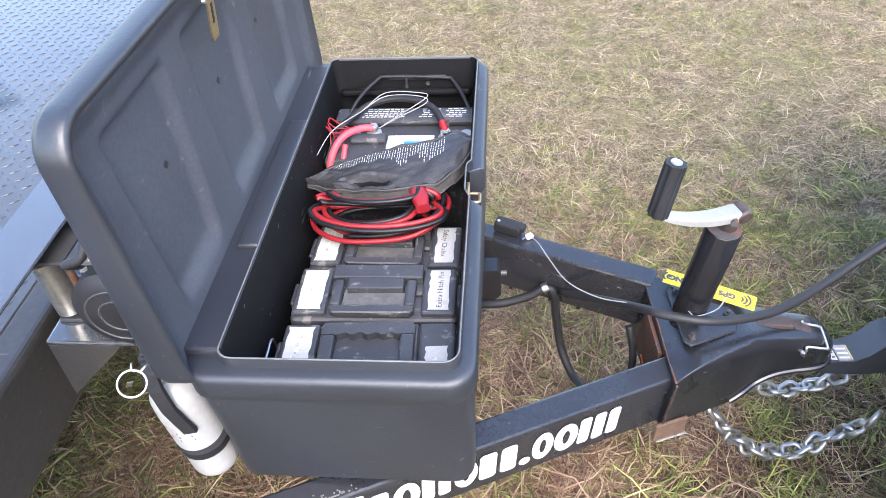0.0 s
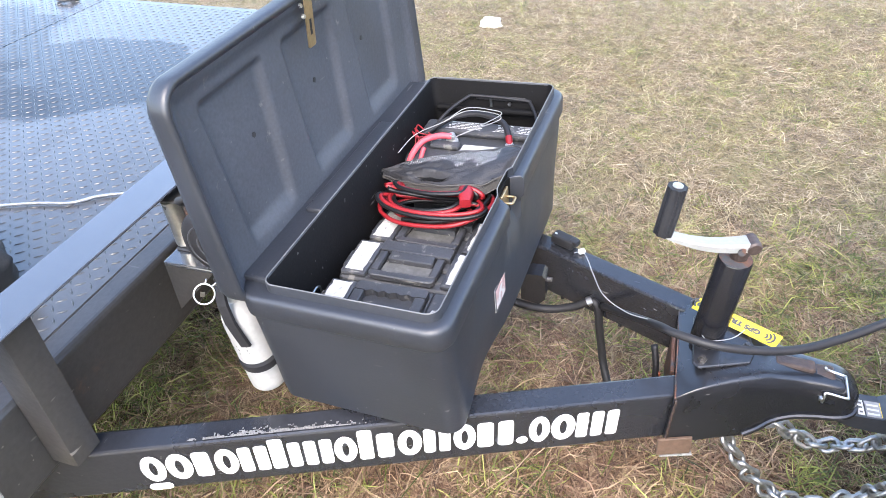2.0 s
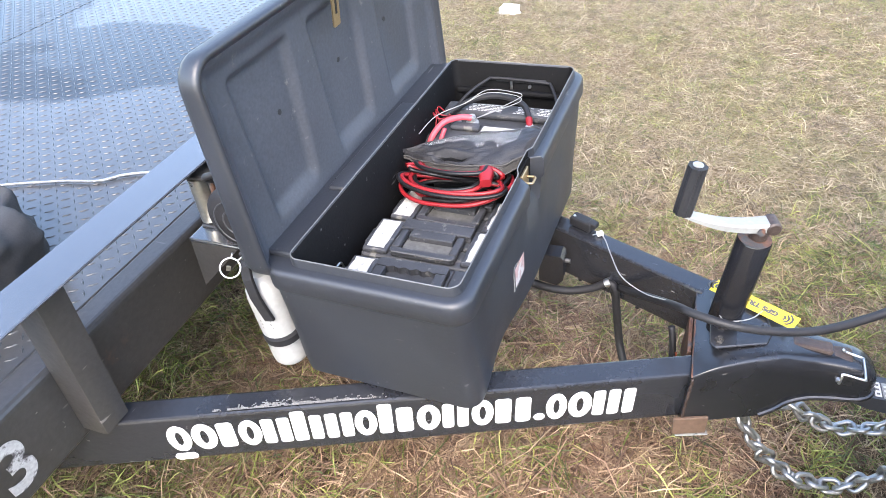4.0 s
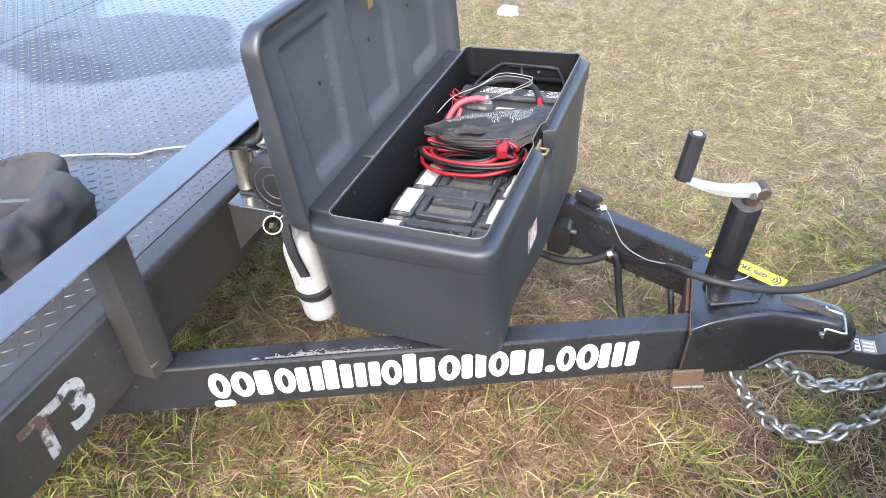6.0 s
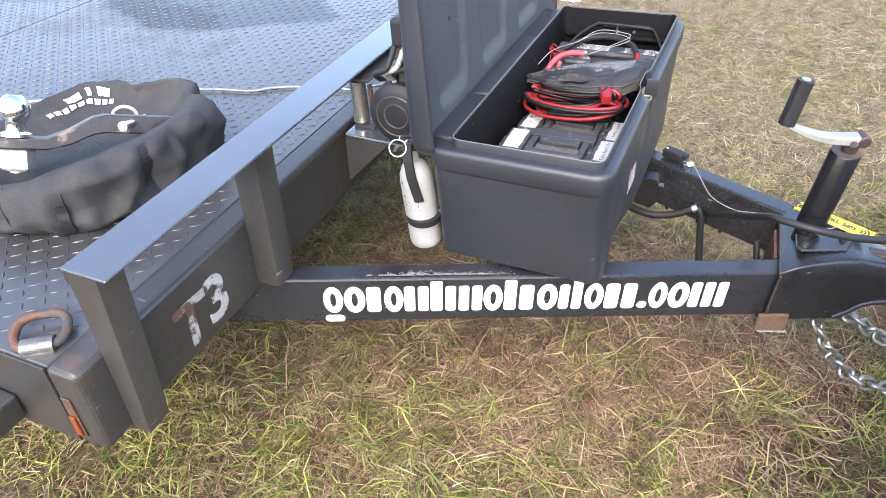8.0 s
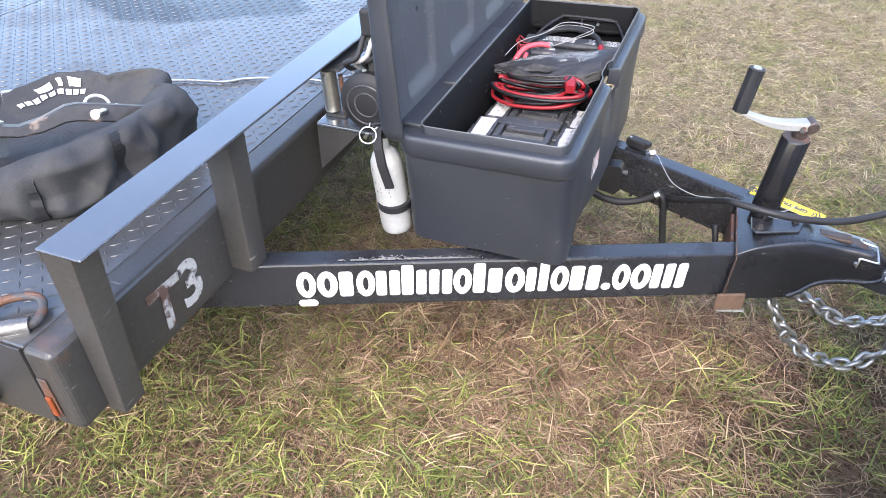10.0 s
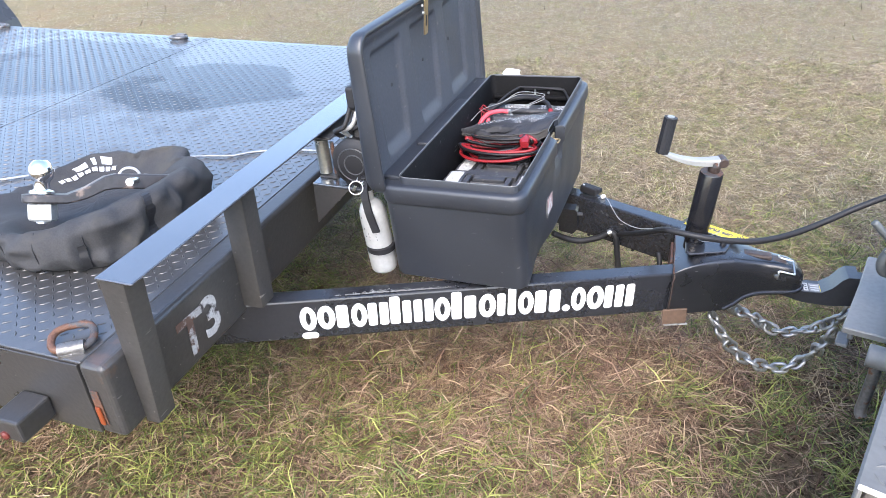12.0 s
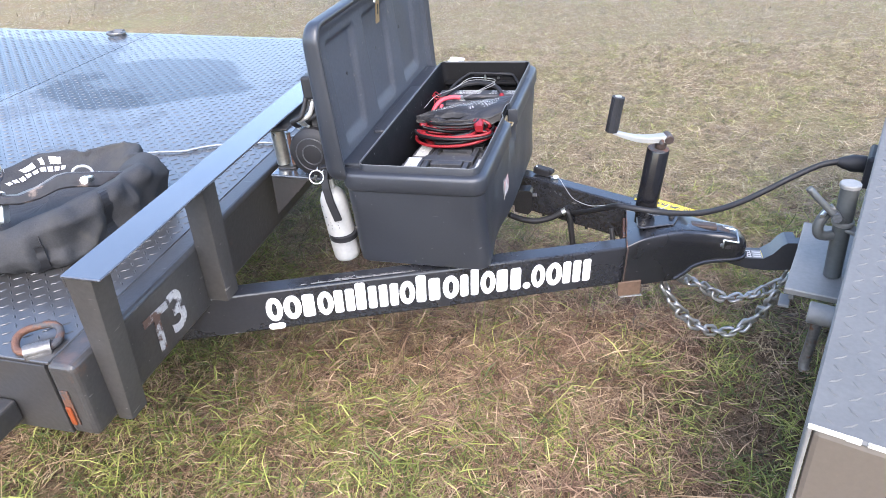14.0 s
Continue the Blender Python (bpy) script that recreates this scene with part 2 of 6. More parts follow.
def ground_material():
    m = bpy.data.materials.new("thatch_and_soil")
    m.use_nodes = True
    n, l = m.node_tree.nodes, m.node_tree.links
    b = n["Principled BSDF"]
    b.inputs["Roughness"].default_value = 0.95
    b.inputs["Specular IOR Level"].default_value = 0.1
    co = n.new("ShaderNodeTexCoord")
    a = n.new("ShaderNodeTexNoise")
    a.inputs["Scale"].default_value, a.inputs["Detail"].default_value = 1.6, 6
    f = n.new("ShaderNodeTexNoise")
    f.inputs["Scale"].default_value, f.inputs["Detail"].default_value, f.inputs["Roughness"].default_value = 55, 8, 0.75
    for q in (a, f):
        l.new(co.outputs["Object"], q.inputs["Vector"])
    r1 = n.new("ShaderNodeValToRGB")
    r1.color_ramp.elements[0].position, r1.color_ramp.elements[0].color = 0.36, (0.032, 0.021, 0.0155, 1)
    r1.color_ramp.elements[1].position, r1.color_ramp.elements[1].color = 0.64, (0.200, 0.148, 0.104, 1)
    l.new(f.outputs[0], r1.inputs[0])
    mix = n.new("ShaderNodeMix")
    mix.data_type, mix.blend_type = "RGBA", "MULTIPLY"
    mix.inputs["Factor"].default_value = 0.8
    r2 = n.new("ShaderNodeValToRGB")
    r2.color_ramp.elements[0].position, r2.color_ramp.elements[0].color = 0.35, (0.95, 0.86, 0.75, 1)
    r2.color_ramp.elements[1].position, r2.color_ramp.elements[1].color = 0.6, (0.92, 0.97, 0.78, 1)
    l.new(a.outputs[0], r2.inputs[0])
    # paler ground colour beyond the trailer
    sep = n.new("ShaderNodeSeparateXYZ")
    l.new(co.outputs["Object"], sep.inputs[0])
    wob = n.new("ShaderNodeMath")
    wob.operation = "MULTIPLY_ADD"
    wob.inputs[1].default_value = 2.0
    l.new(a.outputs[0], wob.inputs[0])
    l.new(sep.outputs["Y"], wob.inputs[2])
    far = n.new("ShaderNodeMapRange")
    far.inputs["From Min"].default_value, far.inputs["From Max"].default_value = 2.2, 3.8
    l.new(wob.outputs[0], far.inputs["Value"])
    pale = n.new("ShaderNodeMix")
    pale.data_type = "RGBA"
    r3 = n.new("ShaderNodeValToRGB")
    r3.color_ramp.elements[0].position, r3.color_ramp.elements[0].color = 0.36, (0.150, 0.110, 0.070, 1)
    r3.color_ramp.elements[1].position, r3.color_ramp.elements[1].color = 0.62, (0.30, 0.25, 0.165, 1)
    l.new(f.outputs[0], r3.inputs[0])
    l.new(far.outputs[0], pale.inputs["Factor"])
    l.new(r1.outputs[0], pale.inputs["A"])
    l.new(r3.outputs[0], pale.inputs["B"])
    l.new(pale.outputs["Result"], mix.inputs["A"])
    l.new(r2.outputs[0], mix.inputs["B"])
    l.new(mix.outputs["Result"], b.inputs["Base Color"])
    bp = n.new("ShaderNodeBump")
    bp.inputs["Strength"].default_value, bp.inputs["Distance"].default_value = 0.8, 0.02
    l.new(f.outputs[0], bp.inputs["Height"])
    l.new(bp.outputs[0], b.inputs["Normal"])
    return m


def blade_material(name, stops, tint=None, tint_at=0.56):
    """Blades that differ one by one, drift in tone from tuft to tuft and turn greener in patches."""
    m = bpy.data.materials.new(name)
    m.use_nodes = True
    n, l = m.node_tree.nodes, m.node_tree.links
    b = n["Principled BSDF"]
    b.inputs["Roughness"].default_value = 0.55
    b.inputs["Specular IOR Level"].default_value = 0.3
    g = n.new("ShaderNodeNewGeometry")
    co = n.new("ShaderNodeTexCoord")
    tuft = n.new("ShaderNodeTexNoise")
    tuft.inputs["Scale"].default_value, tuft.inputs["Detail"].default_value = 11.0, 3
    patch = n.new("ShaderNodeTexNoise")
    patch.inputs["Scale"].default_value, patch.inputs["Detail"].default_value, patch.inputs["Roughness"].default_value = 4.0, 5, 0.6
    for q in (tuft, patch):
        l.new(co.outputs["Object"], q.inputs["Vector"])
    drift = n.new("ShaderNodeMath")
    drift.operation = "MULTIPLY_ADD"
    drift.inputs[1].default_value, drift.inputs[2].default_value = 0.8, -0.34
    l.new(tuft.outputs[0], drift.inputs[0])
    pick = n.new("ShaderNodeMath")
    pick.operation = "MULTIPLY_ADD"
    pick.inputs[1].default_value = 0.85
    l.new(g.outputs["Random Per Island"], pick.inputs[0])
    l.new(drift.outputs[0], pick.inputs[2])
    r = n.new("ShaderNodeValToRGB")
    for k, (p, c) in enumerate(stops):
        e = r.color_ramp.elements[k] if k < 2 else r.color_ramp.elements.new(p)
        e.position, e.color = p, (*c, 1)
    l.new(pick.outputs[0], r.inputs[0])
    out = r.outputs[0]
    if tint:
        k = n.new("ShaderNodeMapRange")
        k.inputs["From Min"].default_value, k.inputs["From Max"].default_value, k.inputs["To Max"].default_value = tint_at - 0.08, tint_at + 0.12, 0.75
        l.new(patch.outputs[0], k.inputs["Value"])
        mix = n.new("ShaderNodeMix")
        mix.data_type, mix.blend_type = "RGBA", "MULTIPLY"
        mix.inputs["B"].default_value = (*tint, 1)
        l.new(k.outputs[0], mix.inputs["Factor"])
        l.new(out, mix.inputs["A"])
        out = mix.outputs["Result"]
    l.new(out, b.inputs["Base Color"])
    return m


def deck_material():
    """Painted tread plate with a broad damp patch of its own outline, pale dried margins and dirt."""
    m = DECK_STEEL
    n, l = m.node_tree.nodes, m.node_tree.links
    b = n["Principled BSDF"]
    co = n.new("ShaderNodeTexCoord")
    wob = n.new("ShaderNodeTexNoise")
    wob.inputs["Scale"].default_value, wob.inputs["Detail"].default_value = 2.2, 4
    l.new(co.outputs["Object"], wob.inputs["Vector"])
    sub = n.new("ShaderNodeVectorMath")
    sub.operation = "MULTIPLY_ADD"
    sub.inputs[1].default_value, sub.inputs[2].default_value = (0.5, 0.5, 0.0), (-0.25, -0.25, 0.0)
    l.new(wob.outputs["Color"], sub.inputs[0])
    pos = n.new("ShaderNodeVectorMath")
    l.new(co.outputs["Object"], pos.inputs[0])
    l.new(sub.outputs[0], pos.inputs[1])
    masks = []
    for cx, cy, rx, ry in ((-1.66, 1.62, 0.46, 0.36), (-2.55, 1.78, 0.62, 0.42)):
        mp = n.new("ShaderNodeMapping")
        mp.vector_type = "POINT"
        mp.inputs["Location"].default_value, mp.inputs["Scale"].default_value = (-cx / rx, -cy / ry, 0), (1 / rx, 1 / ry, 0)
        l.new(pos.outputs[0], mp.inputs["Vector"])
        ln = n.new("ShaderNodeVectorMath")
        ln.operation = "LENGTH"
        l.new(mp.outputs[0], ln.inputs[0])
        r = n.new("ShaderNodeMapRange")
        r.inputs["From Min"].default_value, r.inputs["From Max"].default_value, r.inputs["To Min"].default_value, r.inputs["To Max"].default_value = 0.93, 1.04, 1.0, 0.0
        l.new(ln.outputs["Value"], r.inputs["Value"])
        masks.append(r)
    mx = n.new("ShaderNodeMath")
    mx.operation = "MAXIMUM"
    l.new(masks[0].outputs[0], mx.inputs[0])
    l.new(masks[1].outputs[0], mx.inputs[1])
    old = b.inputs["Base Color"].links[0].from_socket
    mix = n.new("ShaderNodeMix")
    mix.data_type = "RGBA"
    mix.inputs["B"].default_value = (0.014, 0.017, 0.023, 1)
    l.new(mx.outputs[0], mix.inputs["Factor"])
    l.new(old, mix.inputs["A"])
    l.new(mix.outputs["Result"], b.inputs["Base Color"])
    sp = n.new("ShaderNodeMapRange")
    sp.inputs["To Min"].default_value, sp.inputs["To Max"].default_value = 0.62, 0.20
    l.new(mx.outputs[0], sp.inputs["Value"])
    l.new(sp.outputs[0], b.inputs["Specular IOR Level"])
    cw = n.new("ShaderNodeMapRange")
    cw.inputs["To Min"].default_value, cw.inputs["To Max"].default_value = 0.58, 0.38
    l.new(mx.outputs[0], cw.inputs["Value"])
    l.new(cw.outputs[0], b.inputs["Coat Weight"])


deck_material()
for dm, coat in ((DECK_STEEL, 0.58), (LUG_STEEL, 0.30)):
    dm.node_tree.nodes["Principled BSDF"].inputs["Coat Weight"].default_value = coat
    dm.node_tree.nodes["Principled BSDF"].inputs["Coat Roughness"].default_value = 0.24
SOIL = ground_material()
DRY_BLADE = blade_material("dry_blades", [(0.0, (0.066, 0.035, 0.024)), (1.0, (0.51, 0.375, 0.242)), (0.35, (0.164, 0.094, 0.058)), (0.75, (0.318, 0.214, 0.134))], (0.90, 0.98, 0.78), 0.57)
PALE_BLADE = blade_material("pale_blades", [(0.0, (0.070, 0.050, 0.034)), (1.0, (0.56, 0.47, 0.315)), (0.38, (0.225, 0.164, 0.104)), (0.78, (0.365, 0.288, 0.186))], (0.88, 0.98, 0.72), 0.55)
GREEN_BLADE = blade_material("green_blades", [(0.0, (0.036, 0.052, 0.014)), (1.0, (0.39, 0.375, 0.115)), (0.45, (0.130, 0.152, 0.033)), (0.75, (0.25, 0.260, 0.064))])


# ---- mesh helpers ----
def part(name, bm, material, parent=None, label="", smooth=None):
    me = bpy.data.meshes.new(name)
    bm.normal_update()
    bm.to_mesh(me)
    bm.free()
    for mm in (material if isinstance(material, (list, tuple)) else [material]):
        me.materials.append(mm)
    if smooth is not None:
        me.shade_smooth() if smooth >= 180 else me.set_sharp_from_angle(angle=radians(smooth))
        if smooth < 180:
            me.polygons.foreach_set("use_smooth", [True] * len(me.polygons))
            me.set_sharp_from_angle(angle=radians(smooth))
    ob = new(name, me)
    ob.parent = parent
    if label:
        ob["label"] = label
    return ob


def thing(name, m, label, category, group="", kind=""):
    ob = new(name)
    ob.empty_display_size = 0.05
    ob.matrix_world = m
    return tagged(ob, label, category, group, kind)


def block(x0, x1, y0, y1, z0, z1, bevel=0.003, seg=2, bm=None, m=None):
    bm = bm or bmesh.new()
    mm = Matrix.Translation(((x0 + x1) / 2, (y0 + y1) / 2, (z0 + z1) / 2)) @ Matrix.Diagonal((x1 - x0, y1 - y0, z1 - z0, 1))
    if m is not None:
        mm = m @ mm
    made = bmesh.ops.create_cube(bm, size=1, matrix=mm)["verts"]
    if bevel:
        es = list({e for v in made for e in v.link_edges})
        bmesh.ops.bevel(bm, geom=es, offset=bevel, segments=seg, profile=0.5, affect="EDGES")
    return bm


def rod(p0, p1, r0, r1=None, seg=16, bm=None, bevel=0.0):
    """A round bar between two points, with capped ends."""
    bm = bm or bmesh.new()
    p0, p1 = Vector(p0), Vector(p1)
    r1 = r0 if r1 is None else r1
    d = p1 - p0
    q = d.to_track_quat("Z", "Y").to_matrix()
    prof = [(0, r0), (d.length, r1)]
    if bevel:
        prof = [(0, r0 - bevel), (bevel, r0), (d.length - bevel, r1), (d.length, r1 - bevel)]
    return turned(prof, bm, Matrix.Translation(p0) @ q.to_4x4(), seg)


def turned(profile, bm=None, m=Matrix(), seg=24):
    """A shape turned about z from (height, radius) pairs, capped."""
    bm = bm or bmesh.new()
    rings = []
    for z, r in profile:
        rings.append([bm.verts.new(m @ Vector((r * math.cos(2 * math.pi * k / seg), r * math.sin(2 * math.pi * k / seg), z))) for k in range(seg)])
    for a, b in zip(rings, rings[1:]):
        for k in range(seg):
            bm.faces.new((a[k], a[(k + 1) % seg], b[(k + 1) % seg], b[k]))
    bm.faces.new(list(reversed(rings[0])))
    bm.faces.new(rings[-1])
    return bm


def spline(points, n, closed=False):
    """Catmull-Rom points along a list of places."""
    p = [Vector(q) for q in points]
    out = []
    count = len(p) if closed else len(p) - 1
    for i in range(count):
        if closed:
            a, b, c, d = p[i - 1], p[i], p[(i + 1) % len(p)], p[(i + 2) % len(p)]
        else:
            a, b, c, d = p[max(i - 1, 0)], p[i], p[i + 1], p[min(i + 2, len(p) - 1)]
        for k in range(n):
            t = k / n
            out.append(0.5 * (2 * b + (c - a) * t + (2 * a - 5 * b + 4 * c - d) * t * t + (3 * b - a - 3 * c + d) * t ** 3))
    if not closed:
        out.append(p[-1])
    return out


def hose(points, r, seg=10, n=8, bm=None, closed=False, twist=0.0, flat=1.0):
    """A round (or flattened) tube swept along smooth points."""
    bm = bm or bmesh.new()
    pts = spline(points, n, closed)
    rings = []
    up = Vector((0, 0, 1))
    side = None
    for i, q in enumerate(pts):
        if closed:
            d = pts[(i + 1) % len(pts)] - pts[i - 1]
        else:
            d = pts[min(i + 1, len(pts) - 1)] - pts[max(i - 1, 0)]
        d.normalize()
        if side is None:
            side = d.cross(up if abs(d.z) < 0.9 else Vector((1, 0, 0))).normalized()
        else:
            side = (side - d * side.dot(d)).normalized()
        o = d.cross(side)
        rings.append([bm.verts.new(q + side * (r * math.cos(a)) + o * (r * flat * math.sin(a))) for a in (2 * math.pi * k / seg + twist * i for k in range(seg))])
    for a, b in zip(rings, rings[1:] + ([rings[0]] if closed else [])):
        for k in range(seg):
            bm.faces.new((a[k], a[(k + 1) % seg], b[(k + 1) % seg], b[k]))
    if not closed:
        bm.faces.new(list(reversed(rings[0])))
        bm.faces.new(rings[-1])
    return bm


def loft(sections, bm=None, caps=(True, True)):
    """Skin closed outlines with the same number of points."""
    bm = bm or bmesh.new()
    rings = [[bm.verts.new(p) for p in s] for s in sections]
    n = len(rings[0])
    for a, b in zip(rings, rings[1:]):
        for k in range(n):
            bm.faces.new((a[k], a[(k + 1) % n], b[(k + 1) % n], b[k]))
    if caps[0]:
        bm.faces.new(list(reversed(rings[0])))
    if caps[1]:
        bm.faces.new(rings[-1])
    return bm


def plate(outline, z0, z1, bevel=0.0, bm=None, m=None):
    """A flat plate from an outline in x and y."""
    bm = bm or bmesh.new()
    f = (lambda v: m @ Vector(v)) if m is not None else Vector
    start = len(bm.verts)
    loft([[f((x, y, z0)) for x, y in outline], [f((x, y, z1)) for x, y in outline]], bm)
    bmesh.ops.recalc_face_normals(bm, faces=bm.faces[:])
    if bevel:
        bmesh.ops.bevel(bm, geom=bm.edges[:], offset=bevel, segments=1, affect="EDGES")
    return bm


def rounded(x0, x1, y0, y1, r, n=5):
    """The outline of a rectangle with rounded corners."""
    out = []
    for cx, cy, a in ((x1 - r, y1 - r, 0), (x0 + r, y1 - r, 90), (x0 + r, y0 + r, 180), (x1 - r, y0 + r, 270)):
        out += [(cx + r * math.cos(radians(a + 90 * k / n)), cy + r * math.sin(radians(a + 90 * k / n))) for k in range(n + 1)]
    return out


def lettering(name, body, size, m, material, parent, depth=0.0006, bold=0.0):
    """Flat painted letters, as mesh, with their left end at m's origin."""
    c = bpy.data.curves.new(name, "FONT")
    c.body, c.size, c.extrude, c.offset = body, size, depth, bold
    tmp = new(name, c)
    me = bpy.data.meshes.new_from_object(tmp.evaluated_get(bpy.context.evaluated_depsgraph_get()))
    bpy.data.objects.remove(tmp)
    me.materials.append(material)
    ob = new(name, me)
    ob.parent = parent
    ob.matrix_local = m
    return ob


def bars(count, width, gap, high, m, material, parent, name="print_bars", seed=1):
    """Rows of plain bars that stand for small print."""
    rnd = random.Random(seed)
    bm = bmesh.new()
    for k in range(count):
        w = width * rnd.uniform(0.55, 1.0)
        block(0, w, k * gap, k * gap + high, 0, 0.0006, 0, 1, bm, m)
    return part(name, bm, material, parent)


# ---- ground and grass ----
def lie(x, y):
    """Height of the uneven ground."""
    return 0.012 * (noise.noise(Vector((x * 1.3, y * 1.3, 0))) + 0.6 * noise.noise(Vector((x * 4, y * 4, 3))))


def build_ground():
    bm = bmesh.new()
    xs = [-400, -60, -14] + [-8 + 0.16 * k for k in range(107)] + [16, 60, 400]
    ys = [-400, -60, -8] + [-2.4 + 0.16 * k for k in range(88)] + [20, 60, 400]
    grid = [[bm.verts.new((x, y, lie(x, y) - 0.01 if abs(x) < 12 and -6 < y < 14 else -0.02)) for x in xs] for y in ys]
    for j in range(len(ys) - 1):
        for i in range(len(xs) - 1):
            bm.faces.new((grid[j][i], grid[j][i + 1], grid[j + 1][i + 1], grid[j + 1][i]))
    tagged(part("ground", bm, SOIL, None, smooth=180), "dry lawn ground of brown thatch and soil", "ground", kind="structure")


def blades(name, zones, material, label, seed, upright, green):
    """Grass in zones (x0, x1, y0, y1, count, length, width, fine): bent three-faced blades, or single slivers far off."""
    rs = np.random.RandomState(seed)
    V, F, base = [], [], 0
    for x0, x1, y0, y1, count, length, width, fine in zones:
        x, y = rs.uniform(x0, x1, count), rs.uniform(y0, y1, count)
        clump = np.array([0.22 * noise.noise(Vector((a * 1.3, b * 1.3, 7))) + 0.62 * noise.noise(Vector((a * 7.5, b * 7.5, 1))) for a, b in zip(x, y)])
        keep = (clump + rs.normal(0, 0.22, count)) * (1 if green else -1) > (0.05 if green else -0.42)
        soft = 0.35 if fine else 0.9     # zones thin out at their borders
        border = np.minimum(np.minimum(x - x0, x1 - x), np.minimum(y - y0, y1 - y)) / soft
        keep &= rs.uniform(0, 1, count) < np.clip(border + 0.15, 0, 1)
        for bx, by, br in ((0.95, 0.55, 0.55), (-0.55, 0.75, 0.16), (-1.25, -0.05, 0.40), (0.55, 0.75, 0.20), (0.62, 2.6, 0.22), (1.5, 3.1, 0.3)):    # worn bare patches
            keep &= rs.uniform(0, 1, count) > (0.30 if green else 0.78) * np.exp(-((x - bx) ** 2 + (y - by) ** 2) / br ** 2)
        if green:     # little grows under the frame
            keep &= rs.uniform(0, 1, count) > 0.55 * np.exp(-((x + 0.45) ** 2 + (y - 1.0) ** 2) / 0.36 ** 2)
        x, y = x[keep], y[keep]
        n = len(x)
        z = np.array([lie(a, b) for a, b in zip(x, y)]) - 0.012
        yaw = rs.uniform(0, 2 * np.pi, n)
        rise = np.clip(rs.normal(upright, 0.25, n), 0.03, 1.35)
        ln = length * rs.lognormal(0, 0.40, n)
        w = width * rs.uniform(0.6, 1.3, n)
        lift = rs.uniform(0, 0.016, n)
        c, s = np.cos(yaw), np.sin(yaw)
        h1, v1 = np.cos(rise) * ln * 0.55, np.sin(rise) * ln * 0.55
        r2 = rise - rs.uniform(0.05, 0.75, n)
        px, py = -s * w / 2, c * w / 2
        tw = rs.uniform(-0.4, 0.4, n) * w
        bow = rs.normal(0, 0.45, n)     # blades bend sideways as well
        c2, s2 = np.cos(yaw + bow), np.sin(yaw + bow)
        ex, ey = c * h1 + c2 * np.cos(r2) * ln * 0.45, s * h1 + s2 * np.cos(r2) * ln * 0.45
        v2 = np.maximum(v1 + np.sin(r2) * ln * 0.45, 0.002)
        foot = [np.stack([x + px, y + py, z + lift], 1), np.stack([x - px, y - py, z + lift], 1)]
        tip = np.stack([x + ex, y + ey, z + lift + v2], 1)
        if fine:
            verts = np.stack(foot + [
                np.stack([x + c * h1 - px * 0.8, y + s * h1 - py * 0.8, z + lift + v1 + tw], 1), np.stack([x + c * h1 + px * 0.8, y + s * h1 + py * 0.8, z + lift + v1 - tw], 1), tip], 1)
            faces = [[0, 1, 2], [0, 2, 3], [3, 2, 4]]
        else:
            verts = np.stack(foot + [tip], 1)
            faces = [[0, 1, 2]]
        k = np.arange(n)[:, None] * verts.shape[1] + base
        F.append(np.concatenate([k + np.array([f]) for f in faces], 1).reshape(-1, 3))
        V.append(verts.reshape(-1, 3))
        base += n * verts.shape[1]
    V, F = np.concatenate(V), np.concatenate(F)
    me = bpy.data.meshes.new(name)
    me.vertices.add(len(V))
    me.vertices.foreach_set("co", V.astype(np.float32).ravel())
    me.loops.add(len(F) * 3)
    me.loops.foreach_set("vertex_index", F.astype(np.int32).ravel())
    me.polygons.add(len(F))
    me.polygons.foreach_set("loop_start", np.arange(len(F), dtype=np.int32) * 3)
    me.update(calc_edges=True)
    me.materials.append(material)
    tagged(new(name, me), label, "grass", kind="stuff")


build_ground()
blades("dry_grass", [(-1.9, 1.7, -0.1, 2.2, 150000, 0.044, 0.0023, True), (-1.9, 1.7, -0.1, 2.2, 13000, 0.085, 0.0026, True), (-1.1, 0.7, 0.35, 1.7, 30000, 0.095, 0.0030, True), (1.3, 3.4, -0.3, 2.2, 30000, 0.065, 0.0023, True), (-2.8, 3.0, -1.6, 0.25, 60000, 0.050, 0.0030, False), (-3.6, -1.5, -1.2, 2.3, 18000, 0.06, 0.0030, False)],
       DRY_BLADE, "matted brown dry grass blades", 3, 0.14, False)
blades("pale_grass", [(-1.9, 3.3, 1.4, 4.9, 220000, 0.050, 0.0025, True), (-4.8, 5.2, 4.1, 7.6, 210000, 0.060, 0.0034, False), (-7.5, 8.5, 6.4, 12.0, 150000, 0.085, 0.0062, False), (-8.5, -1.4, 2.0, 5.0, 110000, 0.060, 0.0040, False),
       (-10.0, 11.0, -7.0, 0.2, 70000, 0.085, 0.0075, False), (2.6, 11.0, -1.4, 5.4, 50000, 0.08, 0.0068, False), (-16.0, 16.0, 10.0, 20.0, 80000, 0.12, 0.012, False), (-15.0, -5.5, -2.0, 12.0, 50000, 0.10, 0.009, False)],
       PALE_BLADE, "matted pale straw-coloured grass blades", 8, 0.18, False)
blades("green_grass", [(-1.9, 1.7, -0.1, 2.2, 80000, 0.068, 0.0032, True), (-1.2, 0.6, 0.30, 1.6, 4500, 0.10, 0.0036, True), (-2.8, 3.2, -1.6, 0.3, 22000, 0.068, 0.0036, True), (-1.9, 3.3, 1.6, 4.9, 75000, 0.048, 0.0024, True), (-6.5, 7.0, 4.4, 10.0, 90000, 0.055, 0.0046, False)],
       GREEN_BLADE, "sparse tufts of yellow-green grass", 5, 0.30, True)


